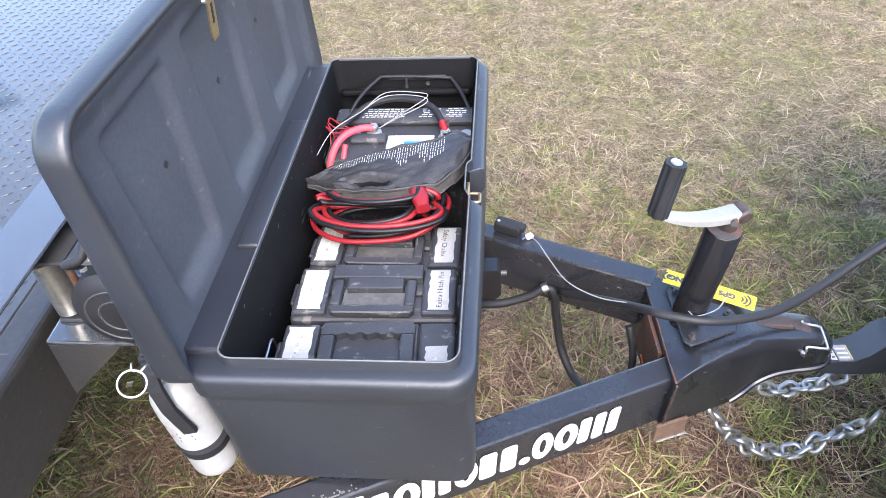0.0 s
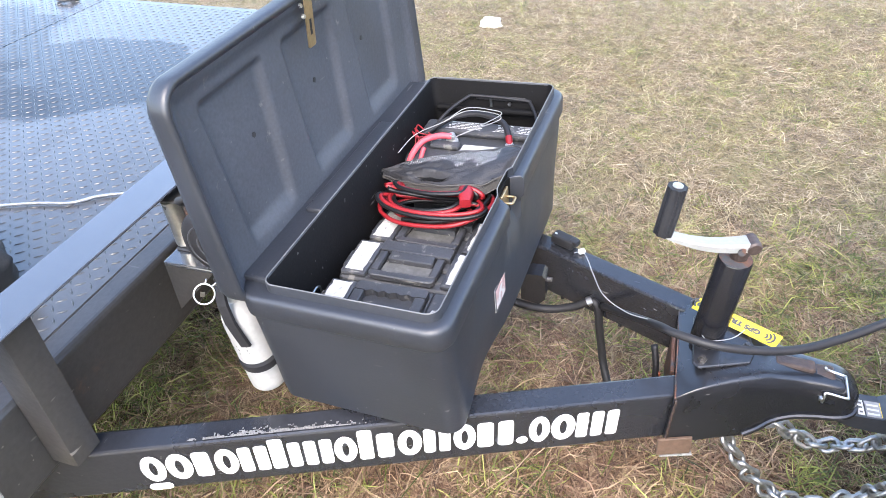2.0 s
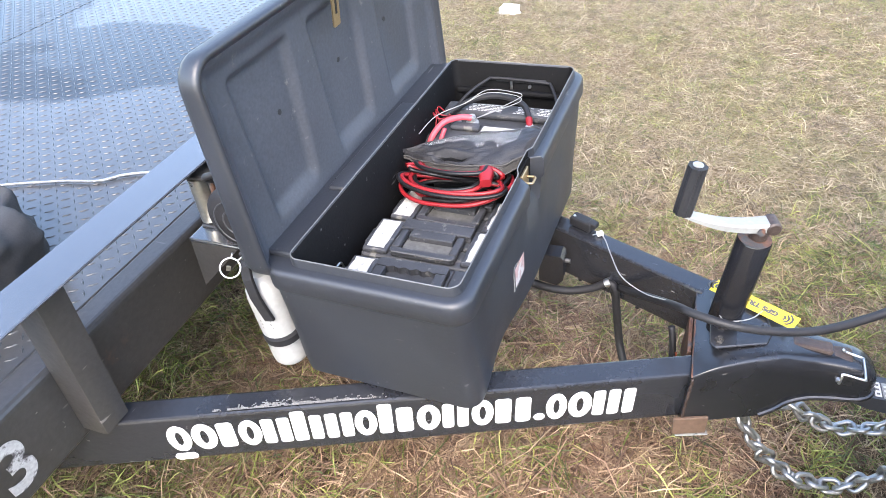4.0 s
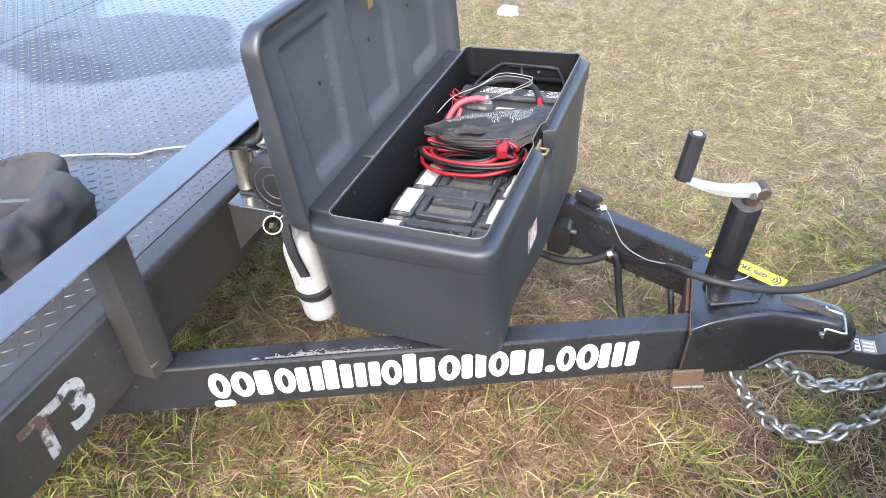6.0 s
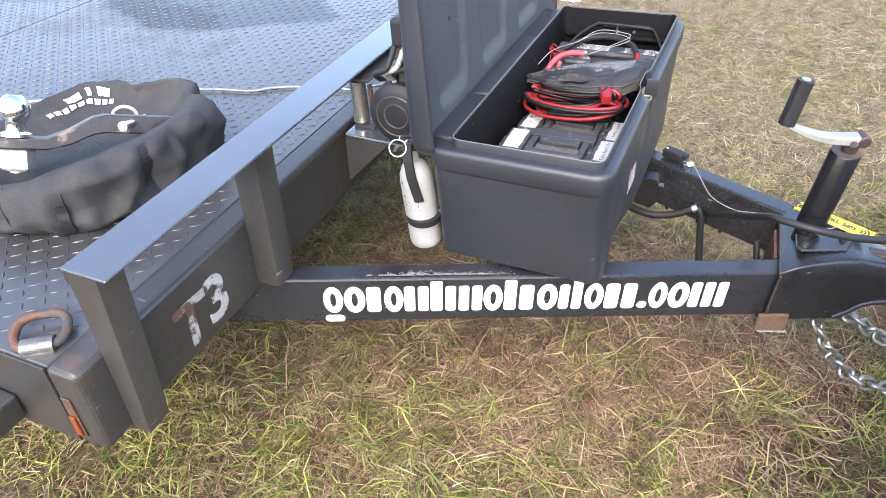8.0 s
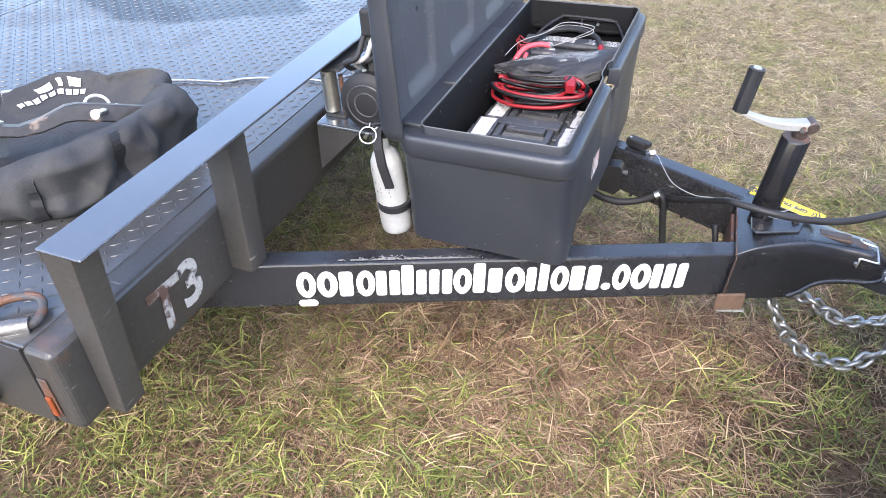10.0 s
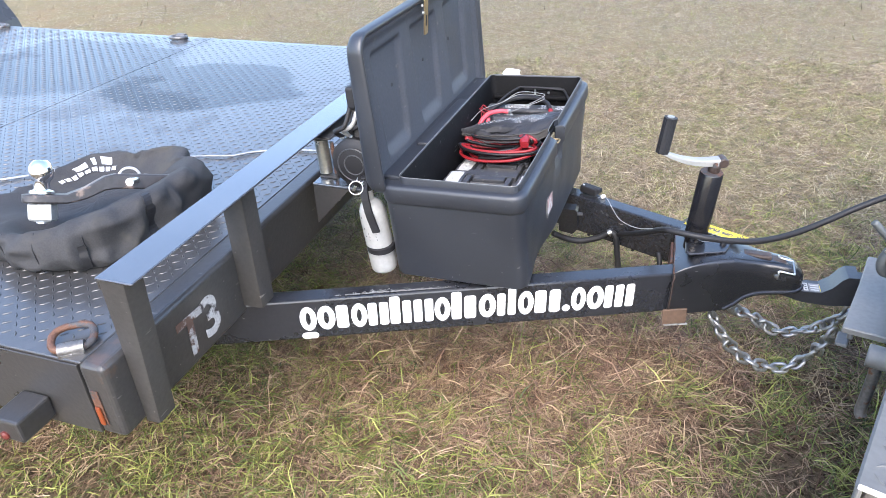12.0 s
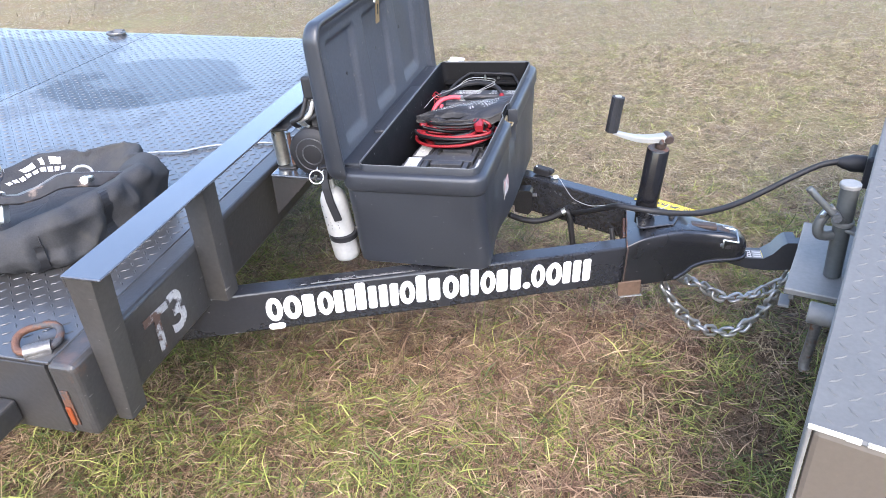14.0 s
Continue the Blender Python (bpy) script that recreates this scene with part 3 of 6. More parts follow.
# ---- trailer ----
ROOT = pose(0, 0, 0.4775, 0, 3.4, 0)
MID = 1.04          # the trailer's middle line
NEAR, FAR = -0.07, 2.40
HX = -0.75          # front face of the header beam
ANGLE = 22.9


def tread(x0, x1, y0, y1, z, pitch, bm=None, m=None, keep=None):
    """Raised lugs of tread plate, turned one way and the other by turns."""
    bm = bm or bmesh.new()
    f = (lambda v: m @ Vector(v)) if m is not None else Vector
    L, W, H = pitch * 0.46, pitch * 0.105, 0.0020
    for i in range(int((x1 - x0) / pitch)):
        for j in range(int((y1 - y0) / pitch)):
            cx, cy = x0 + (i + 0.5) * pitch, y0 + (j + 0.5) * pitch
            if keep and not keep(cx, cy):
                continue
            a = radians(45 if (i + j) % 2 else -45)
            c, s = math.cos(a), math.sin(a)
            base = [(-L, 0), (0, -W), (L, 0), (0, W)]
            lo = [bm.verts.new(f((cx + c * u - s * v, cy + s * u + c * v, z))) for u, v in base]
            hi = [bm.verts.new(f((cx + c * u * 0.55 - s * v * 0.5, cy + s * u * 0.55 + c * v * 0.5, z + H))) for u, v in base]
            for k in range(4):
                bm.faces.new((lo[k], lo[(k + 1) % 4], hi[(k + 1) % 4], hi[k]))
            bm.faces.new(hi)
    return bm


def dring(parent, x, y, z, turn, lay=16, steel=None):
    """A lashing ring held by a welded strap."""
    m = pose(x, y, z, 0, 0, turn)
    n = 28
    pts = []
    for k in range(n):
        a = 2 * math.pi * k / n
        u, v = 0.043 * math.copysign(abs(math.cos(a)) ** 0.75, math.cos(a)), 0.036 * math.copysign(abs(math.sin(a)) ** 0.8, math.sin(a))
        pts.append(m @ pose(0, 0, 0.014, lay, 0, 0) @ Vector((u, v + 0.028, 0)))
    ring = part("lashing_ring", hose(pts, 0.0082, 10, 1, closed=True), steel or RUST, parent, "rusty steel lashing ring" if steel is None else "dark steel lashing ring", smooth=180)
    bm = rod(m @ Vector((-0.026, -0.004, 0.012)), m @ Vector((0.026, -0.004, 0.012)), 0.016, seg=14)
    block(-0.026, 0.026, -0.020, 0.012, -0.002, 0.012, 0.003, 1, bm, m)
    part("ring_strap", bm, STRAP, parent, smooth=40)
    return ring


def build_trailer():
    t = thing("flatbed_trailer", ROOT, "black steel flatbed trailer with tread plate deck and open tongue frame", "trailer")
    yc = MID
    # header beam, side rails, deck
    part("header_beam", block(HX - 0.07, HX, NEAR, FAR, -0.028, 0.1745, 0.015, 4), POST_STEEL, t)
    for y0, y1 in ((NEAR, NEAR + 0.06), (FAR - 0.06, FAR)):
        part("side_rail", block(-6.2, HX - 0.0695, y0 + 0.0005, y1 - 0.0005, -0.0285, 0.168, 0.001, 1), BLACK_STEEL, t)
    seams = [HX - 0.058, -2.16, -4.4, -6.2]
    for a, b in zip(seams, seams[1:]):
        part("deck_plate", block(b + 0.002, a - 0.002, NEAR + 0.004, FAR - 0.012, 0.1685, 0.176, 0.002, 1), DECK_STEEL, t)
    lug = part("tread_lug", tread(-4.6, HX - 0.066, NEAR + 0.03, FAR - 0.03, 0.1759, 0.027), LUG_STEEL, t)
    lug["kind"] = "stuff"
    # tongue beams
    for side in (1, -1):
        origin = (-0.62, 0.47, -0.003) if side > 0 else (-0.62, 2 * yc - 0.462, 0.017)
        m = pose(*origin, 0, 0, ANGLE * side)
        part("tongue_beam", block(-0.34, 1.12, 0 if side > 0 else -0.056, 0.056 if side > 0 else 0, -0.135, 0, 0.006, 2, None, m), TONGUE_BLACK, t)
    for u in (0.66, 0.74, 0.80, 0.90, 0.97):
        m = pose(-0.62, 2 * yc - 0.462, 0.017, 0, 0, -ANGLE)
        part("bolt", turned([(-0.143, 0.004), (-0.1415, 0.0055), (-0.1352, 0.0055)], None, m @ pose(u, -0.049, 0), 8), TONGUE_BLACK, t)
    # guard rail and its posts
    part("guard_rail", block(-0.756, -0.666, -0.010, 1.42, 0.356, 0.362, 0.002, 1), RAIL_STEEL, t)
    part("guard_rail_lip", block(-0.756, -0.750, -0.008, 1.42, 0.332, 0.3555, 0.001, 1), BLACK_STEEL, t)
    for y, w, front in ((-0.008, 0.054, -0.0235), (0.408, 0.060, 0.0)):
        z0 = -0.03 if y < 0 else 0.002
        secs = []
        for z, xf in ((z0, -0.690 + front), (0.3555, -0.688)):
            secs.append([Vector(p + (z,)) for p in ((HX + 0.001, y), (xf - 0.008, y), (xf - 0.002, y + 0.002), (xf, y + 0.008), (xf, y + w), (xf - 0.006, y + w), (xf - 0.006, y + 0.012), (xf - 0.009, y + 0.007), (HX + 0.001, y + 0.007))])
        bm = loft(secs)
        bmesh.ops.recalc_face_normals(bm, faces=bm.faces[:])
        part("guard_post", bm, POST_STEEL, t, smooth=25)
    # winch shelf
    part("winch_shelf", block(-0.7034, -0.515, 0.785, 1.40, 0.196, 0.2055, 0.003, 2), RAIL_STEEL, t)
    part("shelf_riser", block(HX + 0.001, -0.700, 0.95, 1.38, 0.06, 0.1955, 0.003, 1), BLACK_STEEL, t)
    for y in (0.787, 1.38):
        bm = loft([[Vector((x, yy, z)) for x, z in ((-0.7030, 0.066), (-0.7030, 0.1955), (-0.585, 0.1955), (-0.600, 0.178))] for yy in (y, y + 0.010)])
        bmesh.ops.recalc_face_normals(bm, faces=bm.faces[:])
        part("shelf_gusset", bm, BLACK_STEEL, t)
    # lashing rings along the sides
    dring(t, -0.852, -0.038, 0.172, 36, 11)
    for x in (-2.33, -3.62):
        dring(t, x, FAR - 0.05, 0.174, 180, 4, STRAP)
    # side stub and marker lights
    part("stake_stub", block(-1.01, -0.935, -0.162, NEAR - 0.001, -0.005, 0.055, 0.006, 2), BLACK_STEEL, t)
    part("stub_lamp", turned([(0, 0.011), (0.004, 0.011), (0.007, 0.006)], None, pose(-0.982, -0.162, 0.010, 90, 0, 0), 14), RED_LENS, t, "small red reflector")
    lamp = part("marker_light", block(-0.806, -0.785, NEAR - 0.004, NEAR - 0.0005, 0.006, 0.106, 0.0015, 2), RUST, t, "worn side marker light with a rusty base")
    part("lens", block(-0.803, -0.789, NEAR - 0.009, NEAR - 0.0042, 0.010, 0.062, 0.003, 2), AMBER, lamp, "faded amber lens")
    # fender over the far wheels
    secs = [[Vector((x, y, z)) for x, z in ((-3.80, -0.02), (-3.80, 0.05), (-3.83, 0.16), (-3.90, 0.27), (-4.02, 0.33), (-5.4, 0.33), (-5.55, 0.2), (-5.6, -0.02))] for y in (FAR + 0.001, FAR + 0.24)]
    fm = loft(secs)
    bmesh.ops.recalc_face_normals(fm, faces=fm.faces[:])
    part("fender", fm, BLACK_STEEL, t, "black steel wheel fender")
    # unit marking
    for body, x, rot in (("T", 0.195, -3), ("3", 0.288, 3)):
        mk = lettering("painted_marking", body, 0.155, pose(HX + 0.0012, x - 0.05, 0.012, 90, 0, 90) @ pose(0, 0, 0, 0, 0, rot), PEELED if body == "T" else STENCIL, t, bold=0.004)
        mk["label"] = "peeling white stencilled marking"
    # painted name along the tongue, as plain shapes
    m = pose(-0.62, 0.47, 0, 0, 0, ANGLE) @ pose(0.0, -0.0008, -0.106, 90, 0, 0)
    painted_row(t, m)
    part("chipped_edge", scrape(pose(-0.62, 0.47, 0.0005, 0, 0, ANGLE)), SCUFF, t, "scraped bare paint along the tongue edge")
    build_coupler(t)
    return t


def painted_row(parent, m):
    """The painted name, in plain white shapes: rings, slabs and dots of its sizes."""
    X, TH = 0.080, 0.0012

    def ring(bm, cx, cy, rx, ry, hx, hy, n=22):
        for k in range(n):
            a, b = 2 * math.pi * k / n, 2 * math.pi * (k + 1) / n
            q = [(cx + rx * math.cos(a), cy + ry * math.sin(a)), (cx + rx * math.cos(b), cy + ry * math.sin(b)), (cx + hx * math.cos(b), cy + hy * math.sin(b)), (cx + hx * math.cos(a), cy + hy * math.sin(a))]
            vs = [bm.verts.new(m @ Vector((*p, TH))) for p in q]
            bm.faces.new(vs)

    def slab(bm, x0, x1, y0, y1, r=0.005):
        r = min(r, (x1 - x0) / 2.1, (y1 - y0) / 2.1)
        bm.faces.new([bm.verts.new(m @ Vector((x, y, TH))) for x, y in rounded(x0, x1, y0, y1, r, 4)])

    row = [("double", 0.053), ("round", 0.057), ("arm", 0.046), ("round", 0.052), ("arch", 0.066), ("cross", 0.040), ("wide", 0.098), ("round", 0.052), ("cross", 0.040), ("arm", 0.046), ("round", 0.056),
           ("short", 0.034), ("tall", 0.033), ("round", 0.052), ("arm", 0.046), ("blob", 0.044), ("dot", 0.026), ("round", 0.050), ("round", 0.057), ("wide", 0.098)]
    total = sum(w for _, w in row)
    x, k = 0.0, 0.975 / total
    for kind, w in row:
        w *= k
        bm = bmesh.new()
        e = w - 0.002
        if kind in ("round", "double"):
            ring(bm, x + e / 2, X / 2, e / 2, X / 2 + 0.002, e * 0.15, X * 0.27)
            if kind == "double":
                slab(bm, x, x + e, -0.030, -0.008, 0.010)
        elif kind in ("arch", "wide"):
            count = 2 if kind == "arch" else 3
            step = (e + 0.006) / count
            for q in range(count):
                slab(bm, x + step * q, x + step * (q + 1) - 0.007, 0.0, X, 0.007)
        elif kind in ("tall", "cross"):
            slab(bm, x + 0.001, x + e * 0.86, 0.0, X + 0.016, 0.007)
        elif kind == "dot":
            ring(bm, x + e / 2, 0.011, 0.012, 0.012, 0.0005, 0.0005, 16)
        else:
            slab(bm, x + 0.001, x + e * 0.86, 0.0, X, 0.009)
        part("painted_shape", bm, DECAL, parent)
        x += w


def scrape(m):
    """Ragged flakes of worn paint along the beam's upper edge."""
    bm = bmesh.new()
    n, rows, step, deep = 120, 7, 0.0030, 0.0028
    for i in range(n):
        s = 0.105 + step * i
        k = math.sin(math.pi * (i + 0.5) / n) ** 0.6
        for j in range(rows):
            y = 0.0065 + deep * j
            worn = noise.noise(Vector((s * 60, y * 170, 2))) + 0.6 * noise.noise(Vector((s * 210, y * 420, 5)))
            if worn + 0.75 * k - 0.16 * j > 0.30:
                bm.faces.new([bm.verts.new(m @ Vector((s + du, y + dv, 0.0002))) for du, dv in ((0, 0), (step, 0), (step * 0.9, deep), (step * 0.1, deep))])
    return bm


def build_coupler(t):
    yc = MID - 0.02
    c = part("coupler", coupler_shell(yc), COUPLER_BLACK, t, "black pressed steel ball coupler", smooth=35)
    # jack flange on top, with bolts
    bm = plate([(0.402, yc - 0.070), (0.414, yc - 0.082), (0.515, yc - 0.040), (0.528, yc), (0.515, yc + 0.040), (0.414, yc + 0.082), (0.402, yc + 0.070)], 0.036, 0.043, 0.002)
    part("jack_flange", bm, TONGUE_BLACK, c)
    for x, y in ((0.420, yc - 0.062), (0.420, yc + 0.062), (0.508, yc)):
        part("bolt", turned([(0.0432, 0.009), (0.050, 0.009), (0.050, 0.005), (0.056, 0.005)], None, pose(x, y, 0), 6), BLACK_STEEL, c)
    # latch lever, safety pin
    part("latch_lever", block(0.565, 0.645, yc - 0.016, yc + 0.016, 0.018, 0.034, 0.006, 2, None, pose(0, 0, 0.007, 0, 1.0, 0)), WELD, c, "rust-stained latch lever")
    part("latch_body", block(0.63, 0.685, yc - 0.022, yc + 0.022, -0.004, 0.020, 0.008, 2), WELD, c)
    a, b = yc - 0.050, yc - 0.006
    pts = [(x - 0.008, y, z - 0.006) for x, y, z in ((0.672, a, -0.016), (0.672, a, 0.004), (0.674, a + 0.003, 0.010), (0.710, a, 0.008), (0.714, a + 0.005, 0.009), (0.710, b - 0.003, 0.024), (0.706, b, 0.026), (0.676, b + 0.004, 0.030), (0.671, b + 0.004, 0.036))]
    part("safety_pin", hose(pts, 0.0028, 8, 3), ZINC, c, "bright wire safety pin", smooth=180)
    part("pin_sleeve", rod((0.660, a - 0.002, -0.014), (0.660, a + 0.030, -0.006), 0.0045, seg=10), ZINC, c, smooth=50)
    part("seam_rust", hose([(0.3765, yc + q, 0.0085 + 0.001 * math.cos(q * 90)) for q in (-0.148, -0.10, -0.05, 0.0, 0.05, 0.10, 0.148)], 0.0022, 6, 4), RUST, c, "rusty weld seam", smooth=180)
    # rusty crotch plate and weld beads against the beams
    part("crotch_plate", block(0.366, 0.3745, yc - 0.060, yc + 0.060, -0.120, -0.006, 0.001, 1), RUST, c, "bare rusty crotch plate")
    for s in (-1, 1):
        bead = [(0.378 + 0.002 * (k % 2), yc + s * 0.149, 0.006 - 0.142 * k / 12) for k in range(13)]
        part("weld_bead", hose(bead, 0.0030, 7, 3), WELD, c, smooth=180)


def coupler_shell(yc):
    """Pressed hood: from the full width of the frame down to the round ball socket, with a rolled lip."""
    rows = [(0.375, 0.150, 0.146, 0.008, -0.137), (0.42, 0.130, 0.122, 0.026, -0.137), (0.48, 0.104, 0.088, 0.034, -0.136), (0.535, 0.082, 0.058, 0.035, -0.134), (0.562, 0.071, 0.046, 0.030, -0.118), (0.585, 0.062, 0.040, 0.026, -0.096),
            (0.62, 0.052, 0.034, 0.021, -0.082), (0.66, 0.047, 0.030, 0.018, -0.074), (0.695, 0.046, 0.028, 0.013, -0.068), (0.718, 0.041, 0.023, 0.003, -0.064), (0.734, 0.029, 0.014, -0.012, -0.060), (0.740, 0.012, 0.005, -0.030, -0.054)]
    fine = []
    for a, b, c, d in ((rows[max(i - 1, 0)], rows[i], rows[i + 1], rows[min(i + 2, len(rows) - 1)]) for i in range(len(rows) - 1)):
        for q in range(4):
            t = q / 4
            fine.append([0.5 * (2 * m + (n - l) * t + (2 * l - 5 * m + 4 * n - o) * t * t + (3 * m - l - 3 * n + o) * t ** 3) for l, m, n, o in zip(a, b, c, d)])
    fine.append(list(rows[-1]))
    secs = []
    for x, hb, ht, zt, zb in fine:
        drop = min(0.042, (zt - zb) * 0.5)
        side = [(hb, zb), (hb, zb + (zt - drop - zb) * 0.5), (hb, zt - drop)]
        for q in range(1, 7):
            a = math.pi / 2 * q / 6
            side.append((ht + (hb - ht) * math.cos(a), zt - drop + drop * math.sin(a)))
        side.append((ht * 0.5, zt + 0.001))
        ring = [(-y, z) for y, z in side] + [(y, z) for y, z in reversed(side)]
        secs.append([Vector((x, yc + y, z)) for y, z in ring])
    bm = loft(secs)
    # rolled lip along the lower front edge
    for s in (-1, 1):
        lip = [(x, yc + s * (hb + 0.002), zb + 0.004) for x, hb, ht, zt, zb in rows[3:]]
        hose(lip, 0.006, 8, 3, bm)
    bmesh.ops.recalc_face_normals(bm, faces=bm.faces[:])
    return bm


trailer = build_trailer()


def build_jack():
    yc = MID - 0.02
    base = Vector((0.452, yc, 0.5))
    j = thing("trailer_jack", pose(base.x - 0.023, base.y, 0.506, 1, 6.0, 0), "black tube trailer jack with a white crank arm", "jack")
    tube = part("jack_tube", turned([(-0.30, 0.028), (-0.005, 0.028), (0.0, 0.0325), (0.214, 0.0325), (0.217, 0.031)], None, Matrix(), 28), GLOSS_BLACK, j, smooth=40)
    part("rim_rust", turned([(0.2172, 0.0305), (0.2185, 0.0305)], None, Matrix(), 28), RUST, tube, "rusty upper rim")
    part("crank_shaft", rod((0, 0, 0.2186), (0, 0, 0.25), 0.011, seg=14), RUST, j)
    part("hub", turned([(0.219, 0.015), (0.222, 0.017), (0.238, 0.017), (0.242, 0.012)], None, pose(0.004, 0.002, 0), 18), WELD, j, smooth=40)
    part("hub_bolt", rod((0.002, -0.022, 0.246), (0.012, 0.026, 0.246), 0.0065, seg=10), RUST, j, smooth=50)
    # the arm, dished and twisted, from hub to handle
    a, b = Vector((0.02, 0.008, 0.252)), Vector((-0.143, -0.04, 0.272))
    d = (b - a).normalized()
    s = Vector((-d.y, d.x, 0)).normalized()
    secs = []
    for k in range(13):
        u = k / 12
        p = a.lerp(b, u) - Vector((0, 0, 0.013 * math.sin(math.pi * u)))
        w, h = 0.017 - 0.005 * u, 0.017 - 0.013 * u ** 0.8
        low = 0.55 + 0.45 * u
        secs.append([p + s * x + Vector((0, 0, z + 0.010 - 0.004 * u)) for x, z in ((-w, -2 * h * low), (-w, -0.003), (-w + 0.003, 0), (w - 0.003, 0), (w, -0.003), (w, -2 * h * low))])
    part("arm_end", rod(a + s * 0.0185 + Vector((0, 0, -0.002)), a - s * 0.0185 + Vector((0, 0, -0.002)), 0.0145, seg=18, bevel=0.003), WELD, j, "dark rusty end of the crank", smooth=40)
    part("crank_arm", loft(secs), WORN_WHITE, j, "worn white crank arm", smooth=30)
    grip_a, grip_b = Vector((-0.144, -0.038, 0.272)), Vector((-0.140, -0.033, 0.374))
    bm = bmesh.new()
    q = (grip_b - grip_a).to_track_quat("Z", "Y").to_matrix().to_4x4()
    m = Matrix.Translation(grip_a) @ q
    ln = (grip_b - grip_a).length
    secs = []
    for z in (0.0, ln):
        secs.append([m @ Vector(((0.0165 + (0.0018 if k % 4 < 2 else 0)) * math.cos(2 * math.pi * k / 32), (0.0165 + (0.0018 if k % 4 < 2 else 0)) * math.sin(2 * math.pi * k / 32), z)) for k in range(32)])
    loft(secs, bm)
    g = part("grip", bm, RUBBER, j, "ribbed black grip")
    part("grip_pin", turned([(ln + 0.0004, 0.0095), (ln + 0.003, 0.0095)], None, m, 16), LEAD, g, "bright pin end")


build_jack()


# ---- toolbox on the tongue ----
BOX = pose(-0.163, 1.108, 0.019, 2.1, 0, -3.2)


def box_outline(hx, hy, r, notch, n=6):
    """The box's outline: a rounded rectangle with a latch recess in its front side."""
    out = rounded(-hx, hx, -hy, hy, r, n)
    # front side runs from the last point to the first, at x = hx; add the recess there
    add = []
    for k in range(11):
        add.append((hx, -0.375 + 0.027 * k))
    for y, k in ((-0.075, 0), (-0.055, 0.9), (-0.045, 1), (0.012, 1), (0.02, 0.85), (0.03, 0)):
        add.append((hx - notch * k, y))
    for k in range(5):
        add.append((hx, 0.09 + 0.06 * k))
    return out + add


def build_toolbox():
    t = thing("toolbox", BOX, "open black plastic tongue toolbox with lid raised", "toolbox")
    # outer shell from below upwards, over the rim and down inside
    H = (0.190, 0.447)
    levels = [  # z, inset x, inset y, corner radius, recess depth
        (0.491, 0.016, 0.030, 0.030, 0.0), (0.498, 0.008, 0.022, 0.036, 0.0), (0.53, 0.006, 0.020, 0.036, 0.0), (0.56, 0.006, 0.018, 0.038, 0.0), (0.60, 0.007, 0.016, 0.040, 0.0), (0.64, 0.008, 0.013, 0.040, 0.0), (0.690, 0.009, 0.010, 0.040, 0.004), (0.712, 0.008, 0.009, 0.040, 0.022), (0.740, 0.007, 0.008, 0.040, 0.030), (0.746, 0.002, 0.003, 0.042, 0.032), (0.751, 0.0, 0.0, 0.043, 0.032),
        (0.785, 0.0, 0.0, 0.043, 0.032), (0.791, 0.0015, 0.0015, 0.042, 0.030), (0.7945, 0.005, 0.005, 0.039, 0.026), (0.7958, 0.010, 0.010, 0.036, 0.022), (0.7962, 0.0205, 0.0215, 0.026, 0.014), (0.812, 0.0215, 0.0225, 0.024, 0.010), (0.8145, 0.0225, 0.0235, 0.022, 0.009), (0.8145, 0.0245, 0.0255, 0.021, 0.008), (0.811, 0.0262, 0.0272, 0.02, 0.008)]

    def wider(x, ix):
        """The back of the box reaches on under the lid."""
        return x - 0.030 - 0.5 * ix if x < -0.1 and ix < 0.0200 else x

    def hollow(x, y, z):
        """A soft hollow pressed into the foot of the front wall, and the rounded far corner."""
        if x < 0.1 or z > 0.68:
            return x
        k = max(0.0, min(1.0, (0.68 - z) / 0.18))
        dip = math.exp(-((y + 0.23) / 0.11) ** 2) * 0.016 * k
        return x - dip - 0.05 * max(0.0, (y - 0.33) / 0.1) ** 2 * k
    secs = [[Vector((hollow(wider(x, ix), y, z), y, z)) for x, y in box_outline(H[0] - ix, H[1] - iy, r, nt)] for z, ix, iy, r, nt in levels]
    inner = [(0.76, 0.030, 0.033, 0.02), (0.745, 0.034, 0.040, 0.02), (0.525, 0.045, 0.052, 0.025), (0.513, 0.055, 0.062, 0.02)]
    secs += [[Vector((x, y, z)) for x, y in box_outline(H[0] - ix, H[1] - iy, r, 0.006)] for z, ix, iy, r in inner]
    bm = loft(secs)
    # inside faces get the plastic darkened for the shade in the box
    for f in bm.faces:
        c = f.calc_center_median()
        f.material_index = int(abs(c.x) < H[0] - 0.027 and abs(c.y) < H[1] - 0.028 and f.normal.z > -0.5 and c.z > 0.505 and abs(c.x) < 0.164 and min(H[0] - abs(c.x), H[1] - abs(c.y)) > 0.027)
    part("box_shell", bm, [POLY, SHADE_BLACK], t, smooth=35)
    lip = [(x, y, 0.8144) for x, y in box_outline(H[0] - 0.0236, H[1] - 0.0246, 0.0215, 0.0085)]
    part("trimmed_edge", hose(lip, 0.0014, 6, 1, closed=True), TRIM, t, "pale trimmed lip of the box opening", smooth=180)
    # raised hinge strip along the back rim
    part("hinge_strip", block(-0.204, -0.166, -0.20, 0.17, 0.800, 0.8155, 0.005, 3), POLY, t, smooth=60)
    part("hinge_leaf", block(-0.238, -0.164, -0.405, 0.405, 0.786, 0.8075, 0.005, 2), POLY, t)
    # moulded rail round the inside, in the same shade-darkened plastic
    part("inner_step", block(-0.15, 0.15, 0.385, 0.404, 0.735, 0.752, 0.008, 3), SHADE_BLACK, t)
